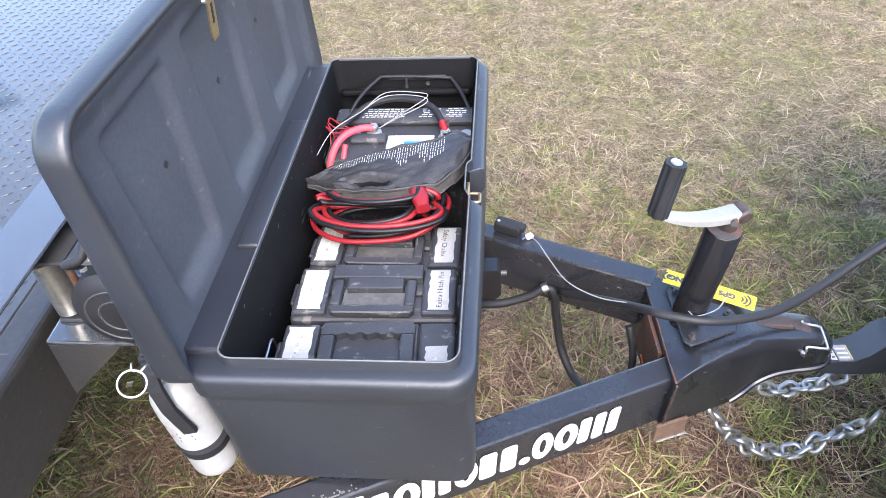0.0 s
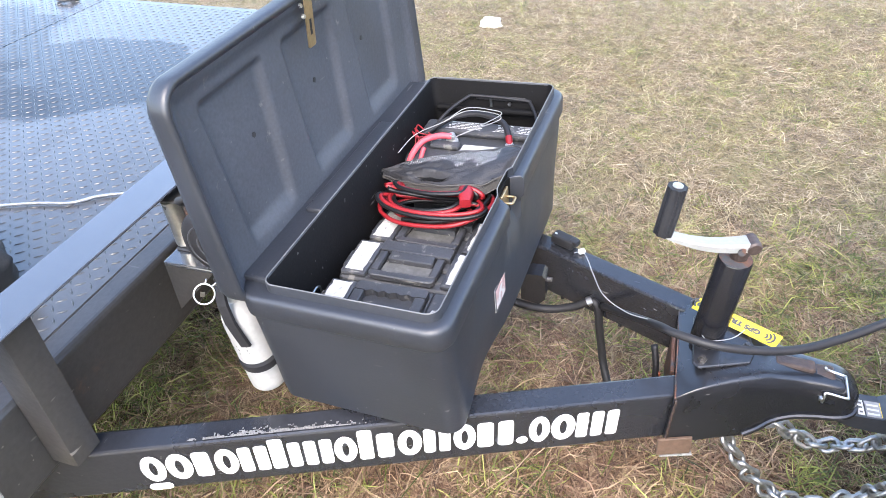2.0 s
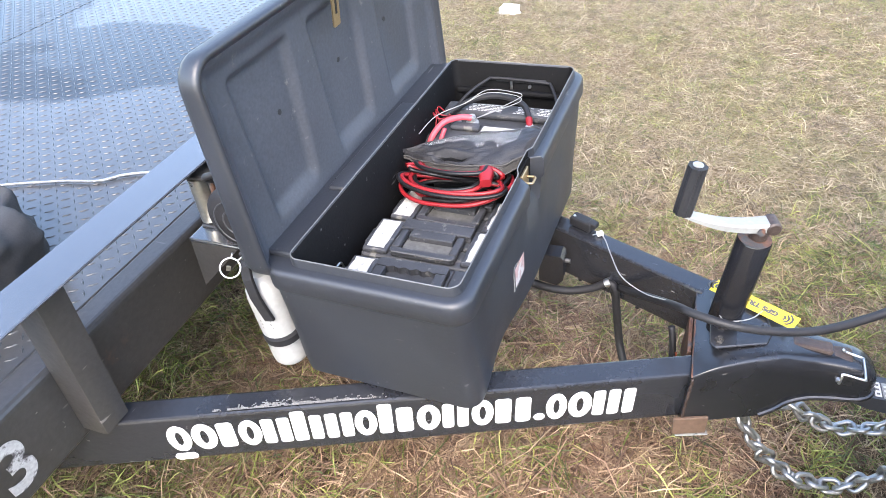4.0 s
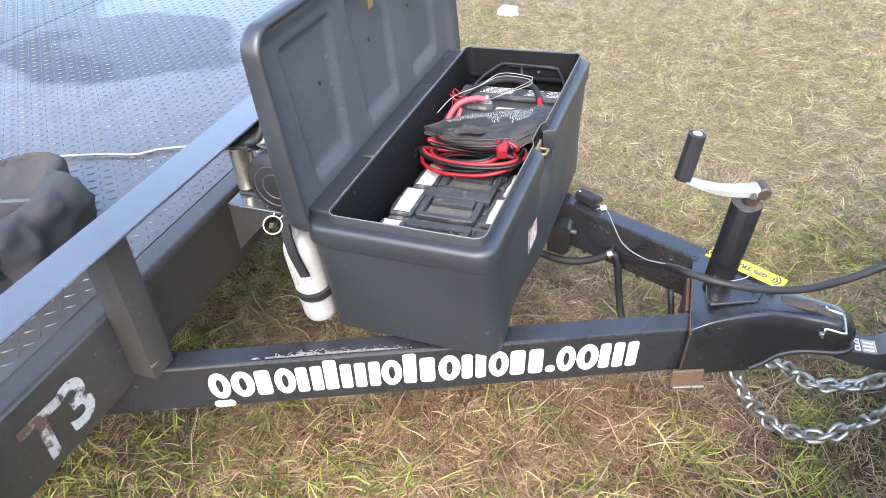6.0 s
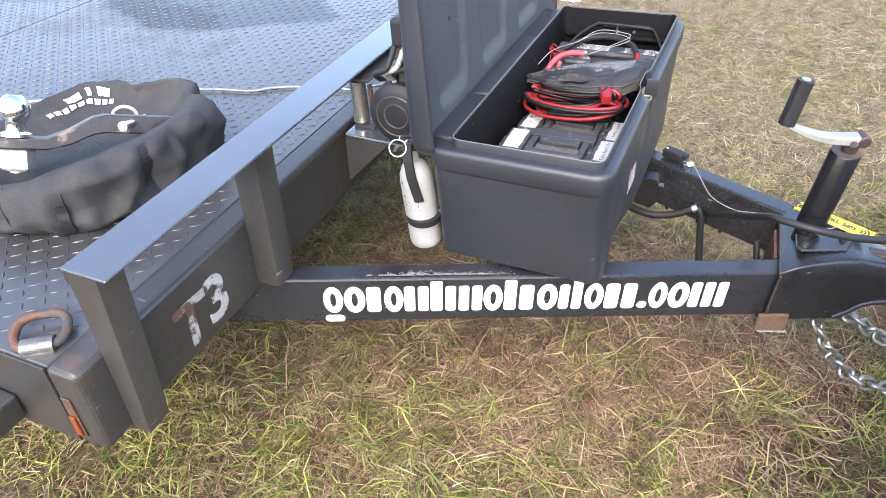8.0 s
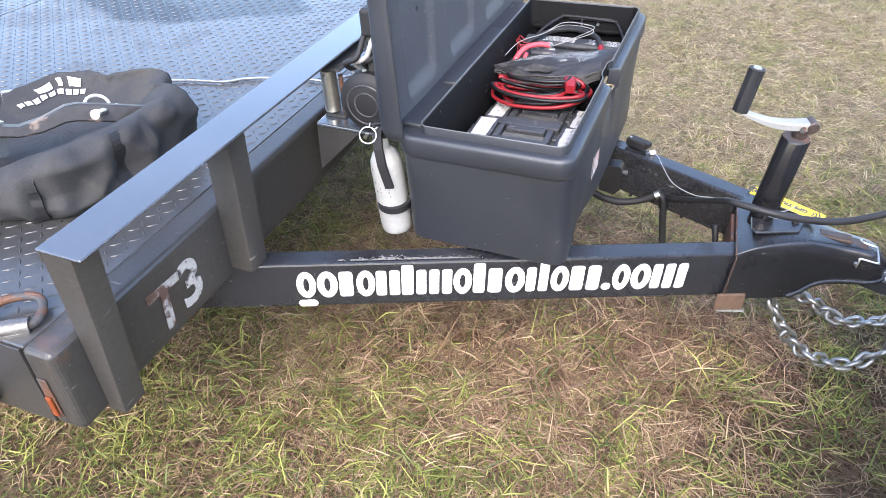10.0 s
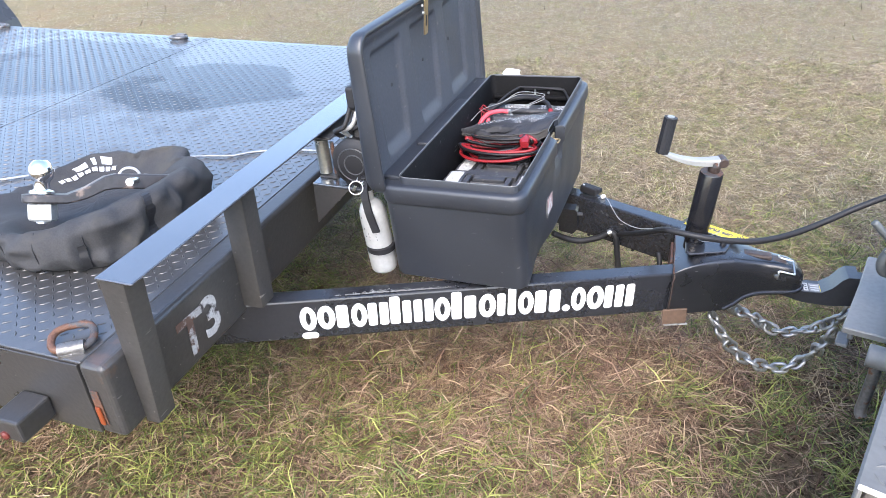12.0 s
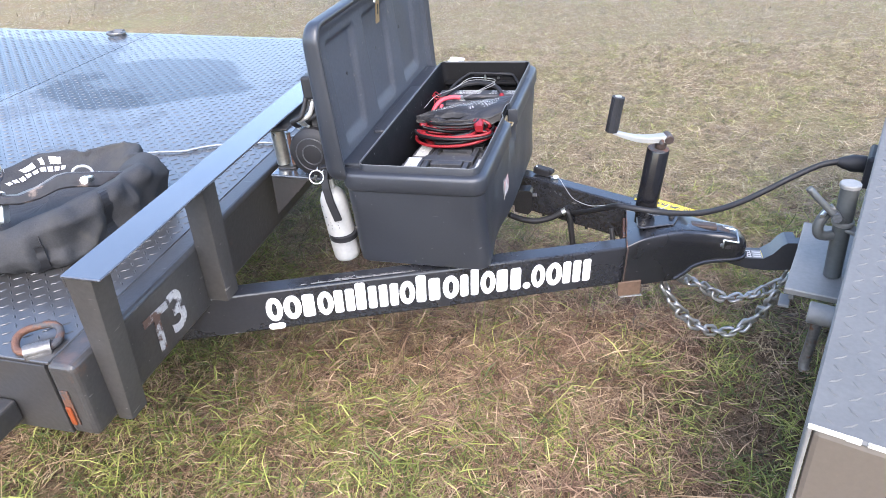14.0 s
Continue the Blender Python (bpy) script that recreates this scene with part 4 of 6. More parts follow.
    # latch hasp loop in the recess
    st = part("strike_plate", block(0.158, 0.164, -0.04, 0.005, 0.735, 0.785, 0.002, 1), BRASS, t, "tarnished brass strike")
    part("strike_loop", hose([(0.162, -0.03, 0.765), (0.180, -0.03, 0.765), (0.182, -0.018, 0.765), (0.180, -0.006, 0.765), (0.162, -0.006, 0.765)], 0.003, 8, 4), BRASS, st, smooth=180)
    # label on the front
    lm = pose(0.1795, -0.02, 0.585, 90, 0, 90)
    lb = part("label", plate(rounded(-0.15, 0.15, 0, 0.062, 0.003, 2), 0, 0.001, 0, None, lm), INK, t, "worn dark product sticker with faded print")
    part("label_border", plate(rounded(-0.152, 0.152, -0.002, 0.064, 0.003, 2), -0.001, 0.0004, 0, None, lm), FAINT, lb)
    for k in range(3):
        part("print_bar", block(-0.06 + 0.04 * k, -0.035 + 0.04 * k, 0.018, 0.044, 0.0011, 0.0015, 0, 1, None, lm), FAINT, lb)
    part("print_patch", block(-0.146, -0.085, 0.006, 0.056, 0.0011, 0.0016, 0, 1, None, lm), mat("faded_pink_print", (0.42, 0.27, 0.25), 0.6, vary=0.3, scale=60, second=(0.5, 0.48, 0.46), second_at=0.5, second_scale=40), lb)
    build_lid(t)
    return t


def build_lid(t):
    """The lid stands upright on the back rim: a moulded tray, hollow side forward."""
    HL, HT, D = 0.450, 0.436, 0.050
    m = pose(-0.194, 0, 0.759, 0, -1.0, 0) @ Matrix(((0, 0, 1, 0), (1, 0, 0, 0), (0, 1, 0, 0), (0, 0, 0, 1)))
    # local: u along the length, v up, w forward (towards the opening)
    secs = []
    for w, inset, r in ((-D, 0.030, 0.030), (-D + 0.004, 0.014, 0.040), (-D + 0.012, 0.004, 0.046), (-D + 0.022, 0.0, 0.048), (-0.010, 0.0, 0.048), (-0.004, 0.0008, 0.0475), (-0.001, 0.003, 0.046), (-0.0002, 0.007, 0.043), (-0.0015, 0.0115, 0.040), (-0.0070, 0.0165, 0.037), (-0.0120, 0.0200, 0.035)):
        secs.append([m @ Vector((u, v, w * (1 + 0.35 * (1 - v / HT)))) for u, v in rounded(-HL + inset, HL - inset, inset, HT - inset, r, 6)])
    bm = loft(secs, caps=(True, False))
    bmesh.ops.recalc_face_normals(bm, faces=bm.faces[:])
    shell = part("lid", bm, POLY, t, smooth=50)

    # the inner panel, with three broad sunken bays
    def sunk(u, v):
        def ease(x):
            x = max(0.0, min(1.0, x))
            return x * x * (3 - 2 * x)
        d = 0.0
        for c, hw in ((-0.270, 0.088), (-0.012, 0.092), (0.248, 0.090)):
            slant = 0.012 * (v - 0.2) / 0.2
            a = ease((hw + slant - abs(u - c)) / 0.020)
            b = ease((HT - 0.062 - v) / 0.020) * ease((v - 0.066) / 0.040)
            d = max(d, a * b)
        edge = min(HL - 0.020 - abs(u), v + 0.05, HT - 0.020 - v)
        return -0.0120 - 0.012 * ease(edge / 0.030) - 0.0145 * d
    bm = bmesh.new()
    nu, nv = 150, 64
    grid = [[None] * (nu + 1) for _ in range(nv + 1)]
    for j in range(nv + 1):
        for i in range(nu + 1):
            u, v = -HL + 0.0195 + (2 * HL - 0.039) * i / nu, 0.0195 + (HT - 0.039) * j / nv
            grid[j][i] = bm.verts.new(m @ Vector((u, v, sunk(u, v))))
    for j in range(nv):
        for i in range(nu):
            bm.faces.new((grid[j][i], grid[j][i + 1], grid[j + 1][i + 1], grid[j + 1][i]))
    part("inner_panel", bm, POLY_IN, shell, "scuffed inner lid panel with sunken bays", smooth=180)
    # drain holes, as short dark plugs set into the panel
    for u, v in ((-0.241, 0.246), (-0.012, 0.246), (0.210, 0.246)):
        part("hole", turned([(-0.002, 0.0055), (0.001, 0.0055)], None, m @ Matrix.Translation((u, v, sunk(u, v))), 12), RUBBER, shell, "small drilled hole")
    # hasp hanging on the upper edge
    hp = part("hasp", plate(rounded(-0.013, 0.013, -0.10, 0.01, 0.004, 3), 0, 0.003, 0, None, m @ pose(-0.029, 0.425, 0.0015, 8, 0, 0)), BRASS, shell, "tarnished brass hasp")
    part("slot", block(-0.0035, 0.0035, -0.075, -0.045, 0.003, 0.0036, 0, 1, None, m @ pose(-0.029, 0.425, 0.0015, 8, 0, 0)), RUBBER, hp)
    for u in (-0.049, -0.047):
        part("rivet", turned([(0, 0.005), (0.004, 0.004)], None, m @ pose(u, 0.412 if u < -0.048 else 0.391, -0.004), 10), ZINC, hp)
    for u in (-0.172, 0.165):
        part("hinge_screw", turned([(0, 0.005), (0.003, 0.004)], None, m @ pose(u, 0.052, -0.006), 10), RUBBER, shell)


toolbox = build_toolbox()
FLOOR = 0.514       # inside floor of the box


def in_box(x, y, z, rz=0.0):
    return BOX @ pose(x, y, z, 0, 0, rz)


def build_case(x, y, top, label, turn, seed, handle, text=None):
    """A flat black plastic tool case standing on its side edge: body halves, handle, clasps, labels."""
    hx, hy, h = 0.142, 0.060, top - FLOOR
    c = thing("plastic_case", in_box(x, y, FLOOR + 0.004, turn), label, "case", "tool cases in the box")
    for s in (-1, 1):
        part("case_half", block(-hx, hx, min(0.001 * s, hy * s), max(0.001 * s, hy * s), 0, h - 0.006, 0.010, 3), CASE, c)
    rnd = random.Random(seed)
    # raised end caps with paper labels
    for s in (-1, 1):
        a, b = (hx - 0.062, hx - 0.004) if s > 0 else (-hx + 0.004, -hx + 0.062)
        cap = part("end_cap", block(a, b, -hy + 0.006, hy - 0.006, h - 0.008, h + 0.004, 0.006, 2), CASE, c)
        l0 = (a + b) / 2
        half = 0.017 if s > 0 else 0.020
        y1 = 0.004 if s > 0 and handle == "wavy" else hy - 0.014
        torn = [(l0 + half * q + rnd.uniform(-0.0015, 0.0015), -hy + 0.014 + (y1 + hy - 0.014) * k / 9 + rnd.uniform(-0.0012, 0.0012)) for q in (1, -1) for k in (range(10) if q > 0 else range(9, -1, -1))]
        lab = part("label", plate(torn, h + 0.0042, h + 0.005), PAPER, cap, "worn paper label with blurred handwriting")
        if s > 0 and text:
            # written along the label
            wm = pose(l0 + 0.006, -hy + 0.019, h + 0.0052, 0, 0, 90) if text[1] > 0 else pose(l0 - 0.006, hy - 0.018, h + 0.0052, 0, 0, -90)
            lettering("handwriting", text[0], 0.0135, wm, INK, lab, 0.0001, 0.0)
            continue
        for k in range(5):
            yy = -hy + 0.022 + 0.015 * k
            if yy + 0.013 > y1:
                break
            x0 = l0 + rnd.uniform(-0.009, -0.003)
            part("print_smudge", block(x0, x0 + rnd.uniform(0.005, 0.010), yy, yy + rnd.uniform(0.006, 0.012), h + 0.0051, h + 0.0055, 0, 1), SMUDGE, lab)
    # centre panel, with the handle let into it
    if handle == "wavy":
        part("centre_panel", block(-0.078, 0.078, -hy + 0.004, hy - 0.004, h - 0.008, h - 0.002, 0.003, 2), CASE, c)
        bm = bmesh.new()
        for x in (-0.074, 0.052):
            block(x, x + 0.022, -hy + 0.004, hy - 0.036, h - 0.003, h + 0.013, 0.003, 2, bm)
        y0 = hy - 0.0355
        top_edge = [(0.074 - 0.148 * k / 30, y0 + 0.0225 - (0.006 if k in (0, 30) else 0)) for k in range(31)]
        low_edge = [(-0.074 + 0.148 * k / 30, y0 - (0.0024 * math.cos(2 * math.pi * k / 5) if 4 < k < 26 else 0.0)) for k in range(31)]
        plate(low_edge + top_edge, h - 0.003, h + 0.013, 0, bm)
        part("handle", bm, CASE, c, "moulded carrying handle with finger waves")
    else:
        # U handle in a slot, with a tongue of the panel reaching between its arms
        part("centre_panel", block(-0.079, 0.079, 0.024, hy - 0.004, h - 0.008, h + 0.010, 0.003, 2), CASE, c)
        part("panel_tongue", block(-0.050, 0.048, -0.002, 0.0242, h - 0.008, h + 0.010, 0.003, 2), CASE, c)
        bm = bmesh.new()
        for x in (-0.073, 0.053):
            block(x, x + 0.017, -hy + 0.020, 0.019, h - 0.003, h + 0.011, 0.003, 2, bm)
        plate([(-0.073, -hy + 0.0195), (-0.073, -hy + 0.010), (-0.067, -hy + 0.003), (0.064, -hy + 0.003), (0.070, -hy + 0.010), (0.070, -hy + 0.0195)], h - 0.003, h + 0.011, 0.002, bm)
        part("handle", bm, CASE, c, "moulded U-shaped carrying handle")
        part("handle_well", block(-0.055, 0.052, -hy + 0.0205, -0.0025, h - 0.006, h - 0.0012, 0.0005, 1), DUST, c, "dusty handle recess")
    for s in (-1, 1):
        part("clasp", block(s * (hx + 0.001) - 0.004, s * (hx + 0.001) + 0.004, -0.025, 0.025, h - 0.05, h - 0.005, 0.003, 1), CASE, c)
    if handle != "wavy":
        return c
    wire = [(-hx - 0.012, -0.03, h - 0.05), (-hx - 0.014, -0.028, h - 0.004), (-hx - 0.013, 0.0, h + 0.004), (-hx - 0.014, 0.028, h - 0.004), (-hx - 0.012, 0.03, h - 0.05)]
    part("bail_wire", hose(wire, 0.0022, 6, 4), ZINC, c, smooth=180)
    return c


build_case(0.014, -0.322, 0.702, "black plastic tool case with wavy carry handle in the toolbox", 2.0, 1, "wavy")
build_case(0.008, -0.186, 0.692, "dusty black plastic case with two white labels", 0.5, 2, "u", ("Extra Hitch Pin", 1))
build_case(0.009, -0.055, 0.676, "flat black plastic case under the coiled jumper cables", -1.0, 3, "u", ("Safety Chains", -1))


def build_jumper_cables():
    """Red and black booster cable, coiled loosely on the cases, with a red clamp."""
    j = thing("jumper_cables", in_box(-0.02, 0.0, 0.684), "coiled red and black jumper cables lying on the cases", "cable")
    # the two cores run side by side in one slack coil
    rnd = random.Random(21)
    red, black = [], []
    turns, step = 5, 11
    ax, ay, cx, cy = 0.118, 0.052, 0.0, 0.0
    for k in range(turns * step + 5):
        if k % step == 0:
            ax, ay, cx, cy = rnd.uniform(0.088, 0.132), rnd.uniform(0.032, 0.062), rnd.uniform(-0.022, 0.026), rnd.uniform(-0.020, 0.016)
        a = 2 * math.pi * k / step + 0.4
        side = 2 * math.pi * k / 17
        z = (0.007 + 0.0135 * k / step) * (1 - 0.60 * max(0.0, math.sin(a))) + 0.005 * math.sin(side * 0.7)
        x, y = cx + ax * math.cos(a), cy + ay * math.sin(a)
        red.append((x, y, z))
        q = 0.0085 if (k // 9) % 3 else -0.010
        black.append((x + q * math.cos(a) + rnd.uniform(-0.002, 0.002), y + q * math.sin(a), z + 0.005 * math.cos(side)))
    red += [(-0.05, 0.070, 0.030), (0.03, 0.085, 0.006)]
    black += [(-0.06, 0.078, 0.026), (0.02, 0.09, 0.006)]
    part("red_cable", hose(red, 0.0050, 9, 5), RED, j, "glossy red cable", smooth=180)
    part("black_cable", hose(black, 0.0048, 9, 5), BLACK_JACKET, j, "black cable", smooth=180)
    part("black_cable", hose([(0.118, 0.055, 0.045), (0.134, 0.02, 0.052), (0.122, -0.025, 0.05), (0.085, -0.058, 0.045), (0.03, -0.070, 0.036), (-0.04, -0.066, 0.03)], 0.0048, 9, 6), BLACK_JACKET, j, smooth=180)
    part("red_cable", hose([(0.132, 0.045, 0.040), (0.143, 0.01, 0.042), (0.125, -0.036, 0.040), (0.085, -0.068, 0.035), (0.03, -0.076, 0.028), (-0.05, -0.072, 0.024), (-0.105, -0.04, 0.024), (-0.118, 0.005, 0.026), (-0.09, 0.045, 0.018), (-0.03, 0.08, 0.006)], 0.0050, 9, 6), RED, j, smooth=180)
    # boots of the clamps
    for p0, p1 in (((0.086, 0.012, 0.074), (0.100, -0.036, 0.070)),):
        m = look(p0, p1)
        secs = [[m @ Vector((w * math.copysign(abs(math.cos(a)) ** 0.6, math.cos(a)), h * math.copysign(abs(math.sin(a)) ** 0.6, math.sin(a)), -d)) for a in (2 * math.pi * i / 16 for i in range(16))] for d, w, h in ((-0.004, 0.012, 0.008), (0.0, 0.016, 0.011), (0.022, 0.017, 0.012), (0.040, 0.013, 0.011), (0.050, 0.0125, 0.0105))]
        bm = loft(secs)
        bmesh.ops.recalc_face_normals(bm, faces=bm.faces[:])
        part("clamp_boot", bm, RED, j, "red clamp boot", smooth=50)


build_jumper_cables()


def build_battery():
    b = thing("battery", in_box(0.02, 0.244, FLOOR + 0.004), "black deep-cycle battery with lead posts and cables", "battery")
    h = 0.183
    body = part("battery_body", block(-0.165, 0.15, -0.085, 0.088, 0, h, 0.006, 2), CASE, b)
    part("battery_lid", block(-0.168, 0.153, -0.088, 0.09, h + 0.0005, h + 0.022, 0.006, 2), CASE, b)
    part("lid_ridge", block(-0.165, 0.15, 0.035, 0.088, h + 0.0225, h + 0.042, 0.008, 2), CASE, b)
    # small print on the raised back
    rnd = random.Random(31)
    for x0, w in ((-0.105, 0.095), (0.020, 0.030), (0.058, 0.012), (0.078, 0.045)):
        bm = bmesh.new()
        for k in range(5):
            x = x0 + rnd.uniform(0, 0.010)
            while x < x0 + w - 0.006:
                e = min(x + rnd.uniform(0.004, 0.014), x0 + w)
                block(x, e, 0.044 + 0.0075 * k, 0.0466 + 0.0075 * k, h + 0.0425, h + 0.0430, 0, 1, bm)
                x = e + 0.003
        part("print_bars", bm, PRINT, b)
    part("label", plate(rounded(-0.043, 0.057, -0.048, 0.002, 0.002, 2), h + 0.0225, h + 0.0232), PAPER, b, "white label with blue corner")
    part("label_corner", plate(rounded(-0.006, 0.057, -0.048, -0.022, 0.002, 2), h + 0.0234, h + 0.024), BLUE_INK, b)
    for x, y in ((-0.072, 0.0), (0.083, -0.020)):
        p = part("battery_post", turned([(h + 0.0225, 0.017), (h + 0.034, 0.016), (h + 0.036, 0.009), (h + 0.052, 0.008)], None, pose(x, y, 0), 16), LEAD, b, "lead terminal post", smooth=40)
        part("nut", turned([(h + 0.040, 0.0105), (h + 0.049, 0.0105)], None, pose(x, y, 0), 6), ZINC, p)
    for x in (-0.115, 0.125):
        part("vent_cap", turned([(h + 0.0225, 0.014), (h + 0.030, 0.013)], None, pose(x, 0.0, 0), 16), LEAD, b, smooth=40)
    part("terminal_boot", block(-0.122, -0.045, -0.032, -0.004, h + 0.0225, h + 0.036, 0.006, 2), CASE, b)
    zt = h + 0.045
    part("red_cable", hose([(-0.072, -0.002, zt), (-0.10, -0.014, zt + 0.006), (-0.135, -0.045, zt + 0.002), (-0.155, -0.085, zt - 0.03), (-0.16, -0.11, zt - 0.10)], 0.0078, 10, 6), FADED_RED, b, "faded red battery cable", smooth=180)
    part("red_cable", hose([(-0.125, -0.055, zt - 0.006), (-0.128, -0.08, zt - 0.03), (-0.13, -0.10, zt - 0.10)], 0.006, 8, 6), FADED_RED, b, smooth=180)
    part("black_cable", hose([(0.083, -0.020, zt), (0.072, 0.010, zt + 0.012), (0.045, 0.05, zt + 0.022), (-0.02, 0.075, zt + 0.026), (-0.09, 0.06, zt + 0.018), (-0.15, 0.0, zt - 0.004)], 0.0075, 10, 6), RUBBER, b, "black battery cable", smooth=180)
    part("cable_lug", rod((0.083, -0.020, zt), (0.075, 0.002, zt + 0.012), 0.0085, seg=10), RED, b, "red cable lug", smooth=60)
    for k, (dz, dy) in enumerate(((0.012, 0.01), (0.02, 0.018))):
        part("white_wire", hose([(-0.06, -0.01, zt + 0.004), (-0.02, 0.01 + dy, zt + 0.012), (0.04, 0.04 + dy, zt + 0.018 + dz), (0.02, 0.06, zt + 0.028 + dz), (-0.05, 0.06, zt + 0.028 + dz), (-0.10, 0.03, zt + 0.022), (-0.15, -0.04, zt + 0.02), (-0.175, -0.10, zt + 0.0)], 0.0011, 6, 5), WIRE_GREY, b, "thin white wire", smooth=180)
    for k in range(3):
        part("red_wire", hose([(-0.115, 0.0 + 0.01 * k, zt - 0.008), (-0.15, 0.01 - 0.02 * k, zt + 0.006), (-0.172, 0.02 - 0.015 * k, zt + 0.01), (-0.165 + 0.01 * k, -0.02, zt - 0.02), (-0.17, -0.05, zt - 0.06)], 0.0018, 6, 5), RED, b, "thin red wire", smooth=180)
    return b


build_battery()


def build_hold_down():
    h = thing("battery_hold_down", in_box(0.0, 0.0, 0.0), "thin black steel hold-down frame over the battery", "bracket")
    part("frame_rod", hose([(-0.128, 0.285, 0.705), (-0.114, 0.314, 0.742), (-0.09, 0.36, 0.762), (-0.06, 0.402, 0.774), (-0.048, 0.407, 0.776), (0.02, 0.408, 0.775), (0.098, 0.407, 0.771), (0.108, 0.402, 0.769), (0.133, 0.36, 0.753), (0.152, 0.31, 0.735), (0.154, 0.29, 0.70)], 0.0042, 8, 5), RUBBER, h, smooth=180)
    part("cross_strip", block(-0.04, 0.095, 0.4065, 0.4115, 0.766, 0.778, 0.002, 1), RUBBER, h)
    part("wing_bolt", rod((0.003, 0.402, 0.745), (0.003, 0.402, 0.772), 0.0035, seg=8), ZINC, h, "bright bolt")
    part("nut", turned([(0, 0.005), (0.005, 0.005)], None, pose(0.052, 0.4062, 0.760, 90, 0, 0), 6), ZINC, h)


build_hold_down()


def build_pouch():
    """A flat zipped pouch slumped over the battery's near edge."""
    p = thing("storage_pouch", in_box(0.012, 0.086, 0.735), "flat black nylon pouch with printed care text", "pouch")

    def along(u, knots):
        """A soft curve through (u, value) knots."""
        for (a, p), (b, q) in zip(knots, knots[1:]):
            if u <= b:
                k = (u - a) / (b - a)
                return p + (q - p) * (0.35 * k + 0.65 * k * k * (3 - 2 * k))
        return knots[-1][1]

    def sheet(u, v):
        # u along the box's width, v from the zipped near edge to the far edge; leaf-shaped, rising towards the front
        bulge = math.sin(math.pi * min(1.0, 0.12 + 0.80 * u)) ** 0.7
        x = -0.170 + 0.322 * u
        near = along(u, ((0, -0.030), (0.22, -0.056), (0.50, -0.070), (0.78, -0.067), (0.90, -0.038), (0.97, 0.004), (1.0, 0.034)))
        far = along(u, ((0, -0.030), (0.20, 0.002), (0.45, 0.026), (0.75, 0.045), (0.88, 0.070), (0.95, 0.070), (1.0, 0.050)))
        y = near + (far - near) * v
        z = 0.004 + 0.040 * u + 0.020 * v * bulge + 0.010 * math.sin(math.pi * v)
        # a gape near the zipped edge, with a puckered lip
        z -= 0.022 * math.exp(-((u - 0.42) / 0.10) ** 2 - ((v - 0.16) / 0.07) ** 2)
        z += 0.010 * math.exp(-((u - 0.40) / 0.09) ** 2 - ((v - 0.31) / 0.07) ** 2)
        z += 0.005 * noise.noise(Vector((u * 8, v * 4, 2))) + 0.003 * noise.noise(Vector((u * 25, v * 12, 4)))
        return Vector((x, y, z))
    nu, nv = 64, 26
    bm = bmesh.new()
    top = [[bm.verts.new(sheet(i / nu, j / nv)) for i in range(nu + 1)] for j in range(nv + 1)]
    low = [[bm.verts.new(sheet(i / nu, j / nv) - Vector((0, -0.004, 0.006 + 0.024 * math.sin(math.pi * i / nu)))) for i in range(nu + 1)] for j in range(nv + 1)]
    for j in range(nv):
        for i in range(nu):
            bm.faces.new((top[j][i], top[j][i + 1], top[j + 1][i + 1], top[j + 1][i]))
            bm.faces.new((low[j][i], low[j + 1][i], low[j + 1][i + 1], low[j][i + 1]))
    for i in range(nu):
        bm.faces.new((low[0][i], low[0][i + 1], top[0][i + 1], top[0][i]))
        bm.faces.new((top[nv][i], top[nv][i + 1], low[nv][i + 1], low[nv][i]))
    for j in range(nv):
        bm.faces.new((low[j + 1][0], low[j][0], top[j][0], top[j + 1][0]))
        bm.faces.new((top[j + 1][nu], top[j][nu], low[j][nu], low[j + 1][nu]))
    part("pouch_body", bm, NYLON, p, smooth=60)
    part("zip_edge", hose([sheet(i / 14, 0.0) + Vector((0, -0.002, -0.006)) for i in range(15)], 0.0035, 6, 4), NYLON, p, smooth=180)
    band = bmesh.new()
    for i in range(nu):
        a, b2 = sheet(i / nu, 0.0), sheet((i + 1) / nu, 0.0)
        lo = Vector((0, -0.006, -0.023))
        ea, eb = math.sin(math.pi * min(0.5, 0.04 + 0.92 * i / nu)), math.sin(math.pi * min(0.5, 0.04 + 0.92 * (i + 1) / nu))
        out = Vector((0, -0.0035, 0))
        band.faces.new([band.verts.new(p) for p in (a + out + lo * ea, b2 + out + lo * eb, b2 + out, a + out)])
    bmesh.ops.remove_doubles(band, verts=band.verts[:], dist=1e-5)
    for dz, dy in ((-0.001, -0.004), (-0.0225, -0.0095)):
        part("band_piping", hose([sheet(i / 16, 0.0) + Vector((0, -0.003 + (dy + 0.003) * math.sin(math.pi * min(0.5, 0.04 + 0.92 * i / 16)), dz * math.sin(math.pi * min(0.5, 0.04 + 0.92 * i / 16)))) for i in range(17)], 0.0022, 6, 4), ZIPTAPE, p, "worn grey piping", smooth=180)
    part("zip_band", band, ZIPTAPE, p, "grey zip tape band", smooth=60)
    part("seam_piping", hose([sheet(i / 14, 1.0) for i in range(15)], 0.003, 6, 4), NYLON, p, smooth=180)
    rnd = random.Random(6)
    bm = bmesh.new()
    for col in range(44):
        u = 0.17 + 0.66 * col / 43 + rnd.uniform(-0.002, 0.002)
        long = 0.52 if 24 < col < 30 or col > 33 else 0.32
        v0, v1 = 0.93 - long * rnd.uniform(0.75, 1.0), 0.95
        while v0 < v1 - 0.03:
            e = min(v0 + rnd.uniform(0.05, 0.14), v1)
            q = [sheet(u, v0), sheet(u + 0.0034, v0), sheet(u + 0.0034, e), sheet(u, e)]
            bm.faces.new([bm.verts.new(x + Vector((0, 0, 0.0016))) for x in q])
